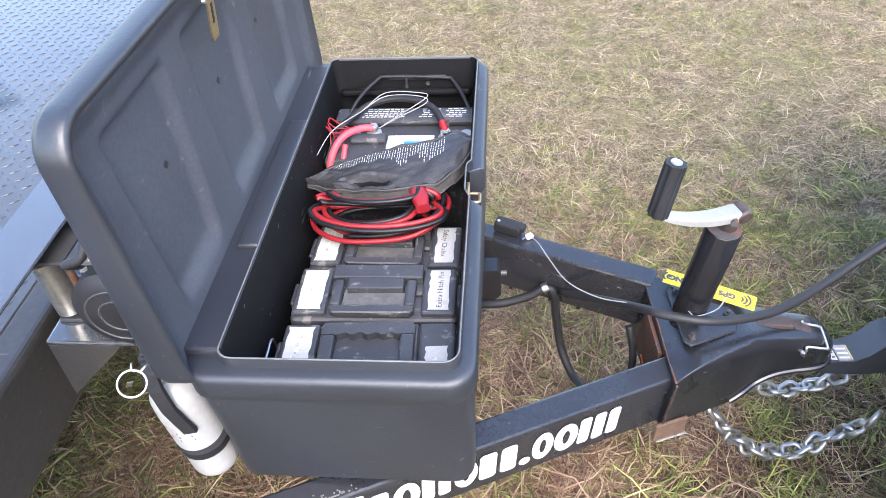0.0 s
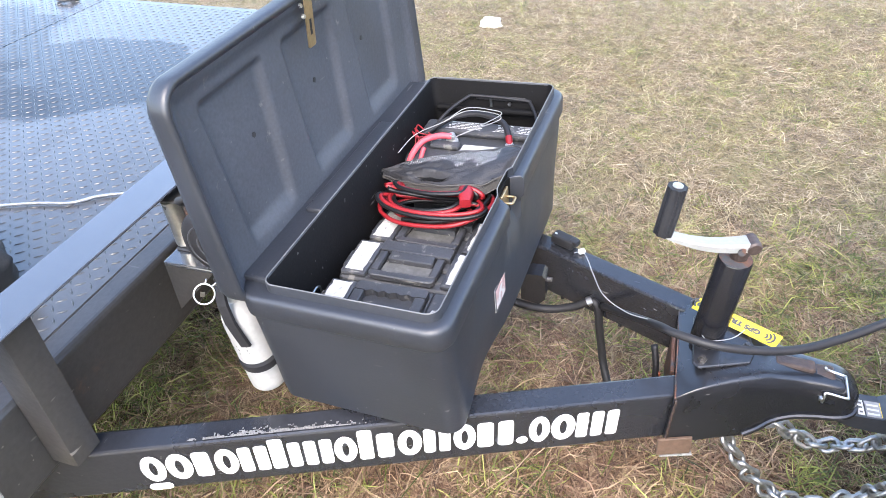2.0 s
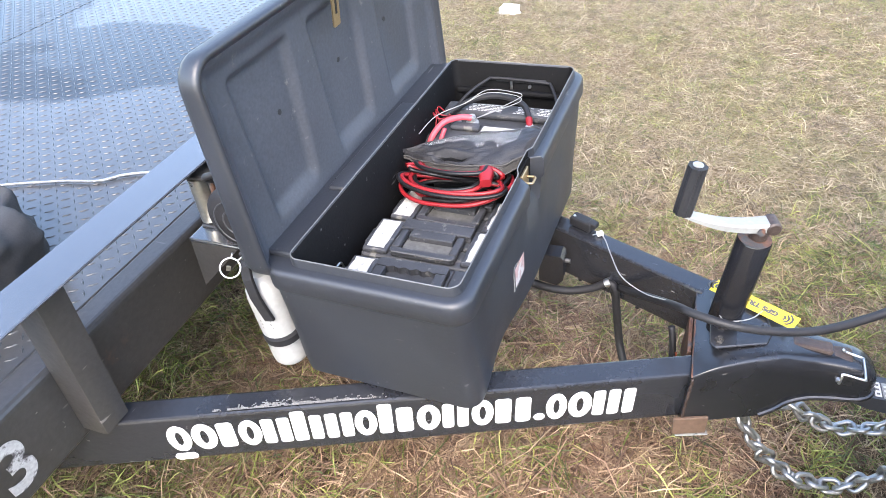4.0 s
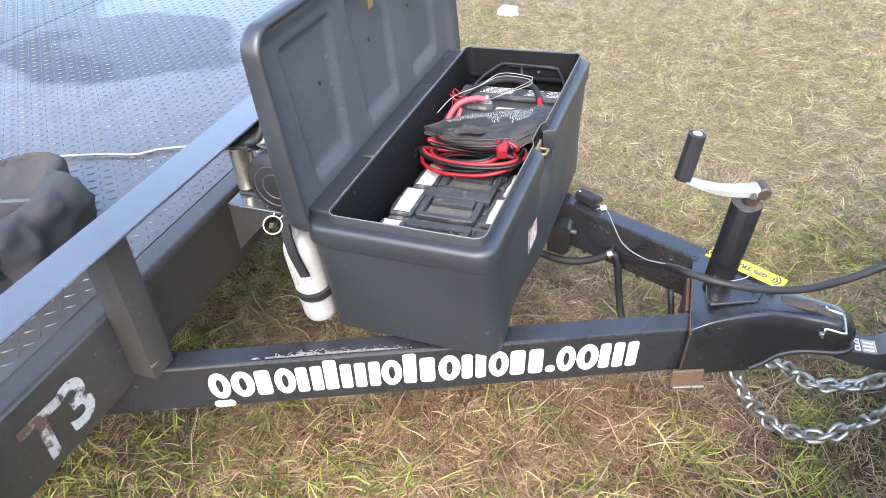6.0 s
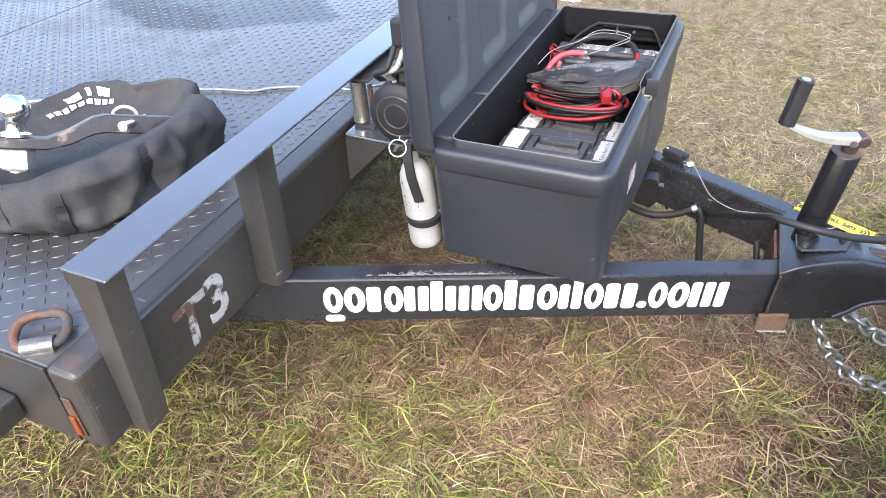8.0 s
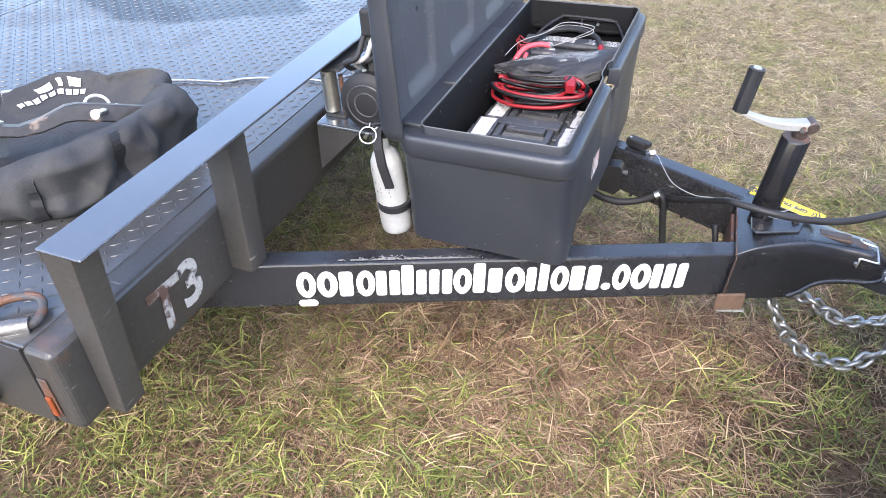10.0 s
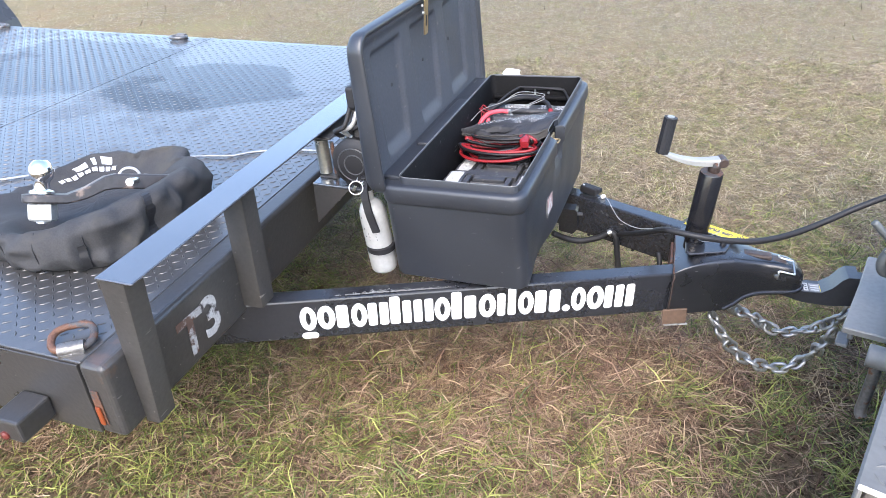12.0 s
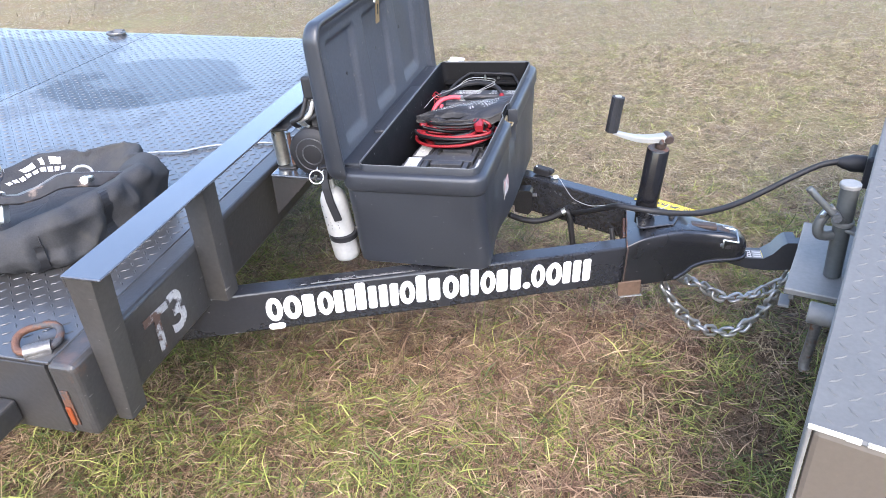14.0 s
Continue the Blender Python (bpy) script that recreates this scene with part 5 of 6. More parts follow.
            v0 = e + 0.025
    part("print_bars", bm, PRINT, p)
    # flat black lens painted in for the shade inside the gape
    bm = bmesh.new()
    rim = [sheet(0.30 + 0.24 * k / 12, 0.15 + 0.07 * math.sin(math.pi * k / 12)) for k in range(13)] + [sheet(0.54 - 0.24 * k / 12, 0.15 - 0.04 * math.sin(math.pi * k / 12)) for k in range(1, 12)]
    bm.faces.new([bm.verts.new(q + Vector((0, 0, 0.0025))) for q in rim])
    part("gape_shade", bm, SHADE_BLACK, p, "black patch for the shade inside the pouch opening")
    part("zip_pull", hose([sheet(0.02, 0.3) + Vector((-0.01, 0, 0.006)), sheet(0.0, 0.1) + Vector((-0.02, 0.0, 0.012)), sheet(0.0, 0.0) + Vector((0.0, -0.012, 0.008))], 0.003, 6, 4), NYLON, p, smooth=180)


build_pouch()


# ---- fire extinguisher on the back of the box ----
def build_extinguisher():
    e = thing("fire_extinguisher", pose(-0.454, 0.717, 0.487, 2.0, -3.0, 0), "small white fire extinguisher strapped behind the toolbox", "fire extinguisher")
    part("cylinder", turned([(0.0, 0.030), (0.004, 0.0355), (0.010, 0.0385), (0.020, 0.040), (0.185, 0.040), (0.205, 0.038), (0.223, 0.031), (0.234, 0.020), (0.238, 0.014), (0.268, 0.013)], None, Matrix(), 32), WHITE_PAINT, e, "scuffed white cylinder", smooth=40)
    part("strap", turned([(0.077, 0.0405), (0.0775, 0.0425), (0.0945, 0.0425), (0.095, 0.0405)], None, pose(0, 0, 0, 3, 4, 0), 32), RUBBER, e, "black strap", smooth=40)
    part("valve", block(-0.016, 0.016, -0.014, 0.014, 0.268, 0.30, 0.004, 2), RUBBER, e)
    part("lever", block(-0.012, 0.028, -0.010, 0.010, 0.3005, 0.308, 0.003, 2, None, pose(0, 0, 0, 0, 0, 20)), RUBBER, e)
    # split pull ring with two bent tails, turned outwards
    back = e.matrix_world.inverted()
    n = Vector((0.43, -0.68, 0.59)).normalized()
    right = Vector((0.68, 0.43, 0)).normalized()
    up = n.cross(right)
    mid = Vector((-0.474, 0.650, 0.785))
    pts = [back @ (mid + right * (0.0188 * math.cos(a)) + up * (0.0188 * math.sin(a)) + n * (0.0028 * (a / 6.28 - 0.5))) for a in (radians(35 + 18 * k) for k in range(23))]
    ends = [back @ (mid + right * 0.026 + up * 0.016), back @ (mid + right * 0.010 + up * 0.027)]
    part("pull_ring", hose([ends[0]] + pts + [ends[1]], 0.0016, 8, 2), ZINC, e, "zinc split pull ring", smooth=180)
    part("pin", rod(pts[0], (0.0, -0.012, 0.290), 0.0018, seg=8), ZINC, e)
    part("tag", block(-0.004, 0.004, -0.0006, 0.0006, -0.012, 0.012, 0.0005, 1, None, back @ Matrix.Translation(mid + right * -0.004 + n * -0.004) @ pose(0, 0, 0, 30, 20, 30)), ZINC, e, "small metal tag")
    secs = []
    for x, y, z in ((0.002, -0.016, 0.296), (0.003, -0.030, 0.282), (0.006, -0.040, 0.256), (0.010, -0.0455, 0.215), (0.015, -0.0445, 0.18), (0.019, -0.0425, 0.150)):
        secs.append([Vector((x + q * 0.011, y + w + abs(q) * 0.0015, z + q * 0.002)) for q, w in ((-1, -0.003), (1, -0.003), (1, 0.004), (-1, 0.004))])
    bm = loft(secs)
    bmesh.ops.recalc_face_normals(bm, faces=bm.faces[:])
    part("nozzle_strap", bm, RUBBER, e, "flat black rubber nozzle strap")
    bm = bmesh.new()
    for k, (a0, z0, w) in enumerate(((-125, 0.19, 10), (-85, 0.14, 34), (-85, 0.13, 30), (-85, 0.12, 34), (-120, 0.155, 7), (-118, 0.13, 6))):
        q = []
        for a, z in ((a0 - w / 2, z0), (a0 + w / 2, z0), (a0 + w / 2, z0 + 0.005), (a0 - w / 2, z0 + 0.005)):
            q.append(bm.verts.new((0.0403 * math.cos(radians(a)), 0.0403 * math.sin(radians(a)), z)))
        bm.faces.new(q)
    pr = part("print_bar", bm, INK, e)
    pr["kind"] = "stuff"
    part("bracket", block(0.036, 0.062, 0.005, 0.035, 0.07, 0.10, 0.003, 1), BLACK_STEEL, e)


build_extinguisher()


# ---- winch on its shelf ----
def build_winch():
    w = thing("winch", pose(-0.542, 0.735, 0.7215), "black electric winch on the trailer shelf", "winch")
    c = 0.078
    part("motor", turned([(0, 0.054), (0.005, 0.066), (0.014, 0.075), (0.15, 0.075), (0.158, 0.068)], None, pose(0.012, 0.03, c, -90, 0, 0), 36), RUBBER, w, "black motor housing", smooth=35)
    for rr in (0.050, 0.030):
        part("end_ring", hose([(0.012 + rr * math.cos(a), 0.0305, c + rr * math.sin(a)) for a in (2 * math.pi * k / 28 for k in range(28))], 0.0022, 6, 1, closed=True), CASE, w, smooth=180)
    part("drum", turned([(0, 0.04), (0.20, 0.04)], None, pose(0.0, 0.195, c, -90, 0, 0), 24), ROPE, w, "drum wound with wire rope", smooth=40)
    part("gearbox", turned([(0, 0.064), (0.006, 0.073), (0.12, 0.073), (0.126, 0.064)], None, pose(0.0, 0.40, c, -90, 0, 0), 32), RUBBER, w, smooth=35)
    part("tie_bar", block(-0.05, 0.05, 0.17, 0.195, -0.008, 0.14, 0.006, 2), RUBBER, w)
    part("tie_bar", block(-0.05, 0.05, 0.395, 0.42, -0.008, 0.14, 0.006, 2), RUBBER, w)
    part("control_box", block(0.005, 0.066, 0.055, 0.155, 0.235, 0.300, 0.009, 3), RUBBER, w, "black control box")
    part("box_bracket", block(0.012, 0.05, 0.06, 0.12, 0.150, 0.2345, 0.004, 1), BLACK_STEEL, w)
    for k, (x, y) in enumerate(((0.0, 0.02), (0.02, 0.03), (0.04, 0.035))):
        part("motor_lead", hose([(x - 0.03, y + 0.05, 0.148), (x - 0.035, y + 0.02, 0.175), (x, y + 0.015, 0.195), (x + 0.01, y + 0.045, 0.24)], 0.007, 8, 5), WHITE_PAINT if k == 1 else RUBBER, w, smooth=180)
    bm = bmesh.new()
    for k in range(3):
        block(-0.006, 0.006, -0.004, 0.004, 0, 0.0006, 0, 1, bm, pose(0.002 + 0.014 * k, 0.10, c + 0.0752 - 0.002 * abs(k - 1)))
    part("print_bars", bm, PRINT, w)
    for x in (-0.03, 0.0):
        part("bolt", turned([(0, 0.006), (0.004, 0.006)], None, pose(x + 0.002, 0.060, c + 0.073 - 0.0045 * (x < 0)), 6), LEAD, w)
    # rollers of the rope guide
    g = thing("roller_fairlead", pose(-0.672, 0.850, 0.7228), "galvanised roller guide for the winch rope", "fairlead")
    for k in range(2):
        part("roller", turned([(0.010, 0.010), (0.011, 0.0205), (0.120, 0.0205), (0.121, 0.010)], None, pose(0, 0.26 * k, 0), 24), GALV, g, "galvanised upright roller", smooth=40)
        part("guide_bolt", rod((0.034, 0.26 * k, 0.006), (0.034, 0.26 * k, 0.110), 0.006, seg=10), RUST, g, "rusty guide bolt", smooth=50)
    part("roller_bracket", block(-0.014, 0.045, -0.022, 0.285, 0.0, 0.007, 0.002, 1, None, pose(0, 0, 0, 0, 3.4, 0)), BLACK_STEEL, g)
    part("roller_bracket", block(-0.014, 0.045, -0.022, 0.285, 0.124, 0.131, 0.002, 1), BLACK_STEEL, g)


build_winch()


def deck_z(x):
    return 0.4775 + 0.1765 + 0.0594 * -x - 0.0005


def build_wire_rope():
    r = thing("wire_rope", pose(0, 0, 0), "grey steel winch rope lying across the deck", "rope")
    pts = [(-0.57, 1.0, 0.765), (-0.66, 1.03, 0.758), (-0.73, 1.05, 0.738), (-0.80, 1.06, 0.712)] + [(x, y, deck_z(x) + 0.007) for x, y in ((-0.87, 1.055), (-0.97, 1.025), (-1.04, 0.992), (-1.09, 0.948), (-1.20, 0.915), (-1.40, 0.82), (-1.72, 0.585), (-2.0, 0.34), (-2.15, 0.1))]
    for k in range(5):
        smooth_pts = spline(pts, 60)
        a0 = 2 * math.pi * k / 5
        strand = []
        for i, q in enumerate(smooth_pts):
            d = (smooth_pts[min(i + 1, len(smooth_pts) - 1)] - smooth_pts[max(i - 1, 0)]).normalized()
            s = d.cross(Vector((0, 0, 1))).normalized()
            o = s.cross(d)
            a = a0 + i * 0.85
            strand.append(q + s * (0.0025 * math.cos(a)) + o * (0.0025 * math.sin(a)))
        part("strand", hose(strand, 0.0021, 5, 1), ROPE, r, smooth=180)


build_wire_rope()


# ---- bag and ball mount on the deck ----
def build_bag():
    b = thing("canvas_bag", pose(-1.222, 0.450, deck_z(-1.222) + 0.002, 0, 3.4, 0), "slumped black canvas strap bag lying on the deck", "bag")
    bm = bmesh.new()
    nu, nv = 168, 44
    grid = []

    def surf(u, v):
        a = 2 * math.pi * u
        q = v
        def near(c, w):
            d = (a - radians(c) + math.pi) % (2 * math.pi) - math.pi
            return math.exp(-(d / radians(w)) ** 2)
        rr = (abs(math.cos(a)) ** 3.2 + abs(math.sin(a)) ** 3.2) ** (-1 / 3.2) * 0.95 + 0.07 * near(34, 45) - 0.04 * near(-18, 25) + 0.018 * math.sin(5 * a + 2)
        crease = 0.034 * (0.26 - abs(noise.noise(Vector((2.6 * math.cos(a) + 1.7 * q, 2.6 * math.sin(a) - 2.1 * q, 2.2 * q + 9))))) * (1 - q ** 4)
        fold = 0.005 * math.sin(9 * a + 6 * q) * math.sin(math.pi * min(1, q * 1.2)) + crease + (0.014 * noise.noise(Vector((3 * math.cos(a), 3 * math.sin(a), 3 * q))) + 0.030 * (0.22 - abs(noise.noise(Vector((4 * math.cos(a), 4 * math.sin(a), 1.5 * q + 5))))) + 0.006 * noise.noise(Vector((8 * math.cos(a), 8 * math.sin(a), 7 * q)))) * (1 - q ** 4)
        # v: 0 foot, 0.55 shoulder, 1 hollow middle
        prof = [(0.0, 0.98, 0.0), (0.10, 1.03, 0.018), (0.30, 1.045, 0.072), (0.44, 1.02, 0.116), (0.50, 0.985, 0.131), (0.545, 0.945, 0.134), (0.60, 0.865, 0.126), (0.70, 0.73, 0.100), (0.80, 0.56, 0.066), (0.90, 0.32, 0.044), (1.0, 0.02, 0.040)]
        for (v0, r0, z0), (v1, r1, z1) in zip(prof, prof[1:]):
            if q <= v1:
                k = (q - v0) / (v1 - v0)
                r, z = r0 + (r1 - r0) * k, z0 + (z1 - z0) * k
                break
        tall = 0.86 + 0.20 * math.cos(a - radians(20)) + 0.06 * near(-38, 28) - 0.04 * near(-108, 30) - 0.13 * near(105, 50) - 0.22 * near(168, 42)
        s = max(0.0, min(1.0, (q - 0.42) / 0.36))
        s = s * s * (3 - 2 * s)
        p = Vector(((0.285 * rr * r + fold) * math.cos(a) - 0.03 * s, (0.272 * rr * r + fold) * math.sin(a) + 0.062 * s, max(z * tall + (fold * 0.35 if q > 0.1 else 0), 0.0)))
        # pressed in under the heavy ball nut
        if q > 0.4:
            p.z *= 1 - 0.74 * math.exp(-((p.x - 0.012) ** 2 + (p.y + 0.158) ** 2) / 0.066 ** 2)
        return p
    for j in range(nv + 1):
        grid.append([bm.verts.new(surf(i / nu, j / nv)) for i in range(nu)])
    for j in range(nv):
        for i in range(nu):
            bm.faces.new((grid[j][i], grid[j][(i + 1) % nu], grid[j + 1][(i + 1) % nu], grid[j + 1][i]))
    bm.faces.new(grid[0][::-1])
    part("bag_body", bm, CANVAS, b, smooth=180)
    # webbing straps and flap
    for u, vs in ((0.856, (0.02, 0.1, 0.2, 0.28, 0.33)), (0.962, (0.02, 0.12, 0.25, 0.4, 0.52, 0.62))):
        pts = [surf(u, v) * 1.006 for v in vs]
        secs = []
        for p in spline(pts, 4):
            a = Vector((-p.y, p.x, 0)).normalized() * 0.014
            o = Vector((p.x, p.y, 0.05)).normalized() * 0.003
            secs.append([p - a, p + a, p + a + o, p - a + o])
        bm = loft(secs)
        bmesh.ops.recalc_face_normals(bm, faces=bm.faces[:])
        part("webbing_strap", bm, RUBBER, b)
    for u in (0.74, 0.80, 0.862):
        part("seam", hose([surf(u, v) * 1.004 for v in (0.02, 0.1, 0.2, 0.3, 0.4, 0.5)], 0.0015, 6, 4), NYLON, b, smooth=180)
    # printed mark, as plain shapes lying on the inner slope behind the hitch
    for x0, x1, v0, v1 in [(0.376, 0.404, 0.650, 0.720), (0.357, 0.365, 0.640, 0.720), (0.318, 0.345, 0.630, 0.720)] + [(0.305 + 0.0175 * k, 0.318 + 0.0175 * k, 0.740, 0.775) for k in range(9)]:
        bm = bmesh.new()
        n = 4
        for a in range(n):
            for c in range(n):
                q = [surf(x0 + (x1 - x0) * (a + da) / n, v0 + (v1 - v0) * (c + dc) / n) + Vector((0, -0.001, 0.004)) for da, dc in ((0, 0), (1, 0), (1, 1), (0, 1))]
                bm.faces.new([bm.verts.new(p) for p in q])
        part("printed_mark", bm, PRINT, b)


build_bag()


def build_ball_mount():
    m = pose(-1.204, 0.317, 0.880, -15.4, 18.4, 49.8)
    b = thing("ball_mount", m, "worn drop hitch with a chrome ball lying on the bag", "hitch")
    part("hitch_ball", turned([(-0.001, 0.030), (0.006, 0.030), (0.010, 0.019), (0.026, 0.0185), (0.032, 0.021), (0.040, 0.0270), (0.052, 0.0303), (0.066, 0.0290), (0.078, 0.0225), (0.085, 0.0150), (0.0855, 0.012)], None, Matrix(), 36), CHROME, b, "polished chrome hitch ball", smooth=50)
    part("nut", turned([(-0.072, 0.030), (-0.067, 0.034), (-0.030, 0.034), (-0.026, 0.031)], None, Matrix(), 6), NUT, b, "large zinc nut")
    part("stud", turned([(-0.078, 0.016), (-0.071, 0.016)], None, Matrix(), 16), ZINC, b)
    secs = []
    for x, zc, hw, hh in ((-0.046, -0.014, 0.010, 0.010), (-0.042, -0.014, 0.020, 0.011), (-0.033, -0.014, 0.029, 0.011), (-0.020, -0.014, 0.035, 0.011), (0.0, -0.014, 0.036, 0.011), (0.055, -0.014, 0.032, 0.012), (0.10, 0.002, 0.027, 0.016), (0.145, 0.028, 0.025, 0.019), (0.17, 0.034, 0.024, 0.020), (0.345, 0.036, 0.024, 0.020)):
        secs.append([Vector((x, y, zc + z)) for y, z in ((-hw, -hh + 0.004), (-hw + 0.004, -hh), (hw - 0.004, -hh), (hw, -hh + 0.004), (hw, hh - 0.004), (hw - 0.004, hh), (-hw + 0.004, hh), (-hw, hh - 0.004))])
    bm = loft(secs)
    bmesh.ops.recalc_face_normals(bm, faces=bm.faces[:])
    part("shank", bm, SHANK, b, "chipped black shank", smooth=30)
    part("hitch_pin", rod((0.205, -0.052, 0.036), (0.256, 0.03, 0.047), 0.0085, seg=14), ZINC, b, "zinc hitch pin", smooth=50)
    part("pin_head", rod((0.205, -0.052, 0.036), (0.1985, -0.0625, 0.0346), 0.0105, seg=14), ZINC, b, smooth=50)
    part("retaining_ring", hose([(0.215 + 0.026 * math.cos(a), 0.034, 0.048 + 0.022 * math.sin(a)) for a in (radians(10 + 170 * k / 9) for k in range(10))], 0.004, 8, 3), PAPER, b, "pale retaining ring", smooth=180)


build_ball_mount()


# ---- cables, hose and sticker at the tongue ----
def build_tongue_wiring():
    c = thing("trailer_cable", pose(0, 0, 0), "black trailer light cable slung over to the truck", "cable")
    part("cable", hose([(0.20, 1.19, 0.40), (0.28, 1.09, 0.47), (0.335, 1.0, 0.535), (0.364, 0.972, 0.548), (0.438, 0.955, 0.546), (0.522, 0.975, 0.529), (0.607, 1.01, 0.517), (0.694, 1.06, 0.520), (0.778, 1.105, 0.542), (0.859, 1.14, 0.575), (0.936, 1.16, 0.609), (0.982, 1.165, 0.619), (1.0, 1.166, 0.621)], 0.0092, 12, 6), RUBBER, c, smooth=180)
    m = look((0.985, 1.165, 0.619), (1.10, 1.165, 0.610))
    part("plug", turned([(0.0, 0.011), (-0.012, 0.017), (-0.03, 0.022), (-0.04, 0.026), (-0.075, 0.026), (-0.08, 0.022)][::-1], None, m, 20), RUBBER, c, "round black plug", smooth=35)
    w = thing("breakaway_wire", pose(0, 0, 0), "thin white breakaway wire along the tongue", "wire")
    part("wire", hose([(0.116, 1.272, 0.494), (0.133, 1.282, 0.492), (0.150, 1.250, 0.500), (0.172, 1.20, 0.492), (0.205, 1.135, 0.484), (0.262, 1.08, 0.490), (0.32, 1.03, 0.520), (0.379, 1.0, 0.520), (0.43, 0.985, 0.528), (0.475, 1.0, 0.530), (0.50, 1.03, 0.530)], 0.0014, 6, 6), WIRE_GREY, w, smooth=180)
    part("wire_loop", hose([(0.42, 1.062, 0.54), (0.408, 1.03, 0.545), (0.418, 0.99, 0.535), (0.45, 0.975, 0.52), (0.52, 0.99, 0.522)], 0.0014, 6, 6), WIRE_GREY, w, smooth=180)
    part("crimp", block(-0.008, 0.008, -0.006, 0.006, -0.005, 0.005, 0.001, 1, None, pose(0.133, 1.282, 0.494, 0, 0, 30)), DECAL, w)
    h = thing("wiring_hose", pose(0, 0, 0), "black corrugated wiring hose below the toolbox", "hose")
    part("hose", hose([(-0.02, 1.165, 0.40), (0.02, 1.185, 0.372), (0.07, 1.20, 0.358), (0.13, 1.205, 0.374), (0.168, 1.208, 0.396), (0.188, 1.204, 0.380), (0.194, 1.20, 0.33), (0.202, 1.195, 0.27), (0.214, 1.18, 0.205), (0.238, 1.13, 0.165), (0.265, 1.07, 0.185), (0.290, 1.0, 0.26), (0.315, 0.965, 0.33)], 0.0105, 12, 6), RUBBER, h, smooth=180)
    part("clamp", turned([(-0.007, 0.013), (0.007, 0.013)], None, pose(0.168, 1.209, 0.396, 0, 60, 10), 14), ZINC, h, "zinc hose clamp")
    part("lower_cable", hose([(0.33, 1.06, 0.42), (0.34, 1.03, 0.36), (0.33, 1.0, 0.30), (0.30, 0.97, 0.26)], 0.008, 10, 6), RUBBER, h, smooth=180)
    part("orange_wire", hose([(0.345, 1.0, 0.40), (0.35, 0.97, 0.36), (0.33, 0.96, 0.33), (0.31, 0.97, 0.30)], 0.002, 6, 6), AMBER, h, smooth=180)
    k = thing("breakaway_switch", pose(0.086, 1.305, 0.4935, 0, 4, -24), "black switch box on the far tongue beam", "switch")
    part("switch_body", block(-0.034, 0.030, -0.016, 0.016, 0.0, 0.026, 0.005, 2), RUBBER, k)
    part("switch_cap", block(0.016, 0.040, -0.011, 0.011, 0.012, 0.028, 0.004, 2), RUBBER, k)
    part("screw", turned([(0.026, 0.004), (0.028, 0.003)], None, pose(-0.025, -0.004, 0), 8), ZINC, k)
    f = thing("mounting_bracket", pose(0.045, 1.165, 0.40), "black steel mounting bracket under the toolbox", "bracket")
    part("bracket_body", loft([[Vector((x, y, z)) for x, z in ((-0.045, 0.012), (0.0, 0.002), (0.016, 0.02), (0.016, 0.085), (0.008, 0.095), (-0.045, 0.095))] for y in (0.0, 0.045)]), GLOSS_BLACK, f)
    part("bolt", rod((0.017, 0.02, 0.07), (0.030, 0.02, 0.07), 0.006, seg=10), BLACK_STEEL, f)
    s = thing("warning_sticker", pose(0.562, 1.023, 0.4935, 0, 0, 153.6) @ pose(0, 0, 0, 0, -3.0, 0), "yellow tracking notice sticker on the coupler", "sticker")
    part("sheet", block(0.0, 0.185, -0.045, -0.003, 0.0, 0.0012, 0, 1), YELLOW, s)
    lettering("notice_text", "GPS TRACKING", 0.0195, pose(0.040, -0.031, 0.0014), INK, s, 0.0002, 0.0012)
    for x, sg in ((0.022, -1), (0.182, 1)):
        for q in range(3):
            r = 0.009 + 0.0075 * q
            arc = [(x + sg * (-0.012 + r * math.cos(a)) * 1.0, -0.024 + r * math.sin(a) * 0.9, 0.0016) for a in (radians(-50 + 100 * i / 6) for i in range(7))]
            part("signal_arc", hose(arc, 0.0021, 4, 1), INK, s)


build_tongue_wiring()


# ---- safety chains and the shim board ----
def build_chain(points, name_label, r=0.0058, pitch=0.0275):
    c = thing("safety_chain", pose(0, 0, 0), name_label, "chain", "safety chains")
    path = spline(points, 40)
    acc, k, last = 0.0, 0, path[0]
    want = 0.0
    rnd = random.Random(len(points) + int(points[0][1] * 100))
    bm0 = hose([(0.0130 * math.cos(a) + (0.0080 if math.cos(a) > 0 else -0.0080), 0.0148 * math.sin(a), 0) for a in (2 * math.pi * i / 16 for i in range(16))], r, 7, 1, closed=True)
    me = bpy.data.meshes.new("link")
    bm0.to_mesh(me)
    bm0.free()
    me.materials.append(CHAIN)
    me.polygons.foreach_set("use_smooth", [True] * len(me.polygons))
    for a, b in zip(path, path[1:]):
        seg = (b - a).length
        while want <= acc + seg:
            p = a.lerp(b, (want - acc) / seg)
            d = (b - a).normalized()
            q = d.to_track_quat("X", "Z").to_matrix().to_4x4()
            ob = new("link", me)
            ob.parent = c
            ob.matrix_local = Matrix.Translation(p) @ q @ pose(0, 0, 0, (90 if k % 2 else 0) + rnd.uniform(-40, 40) + 25, rnd.uniform(-14, 14), rnd.uniform(-20, 20))
            k += 1
            want += pitch
        acc += seg
    return c


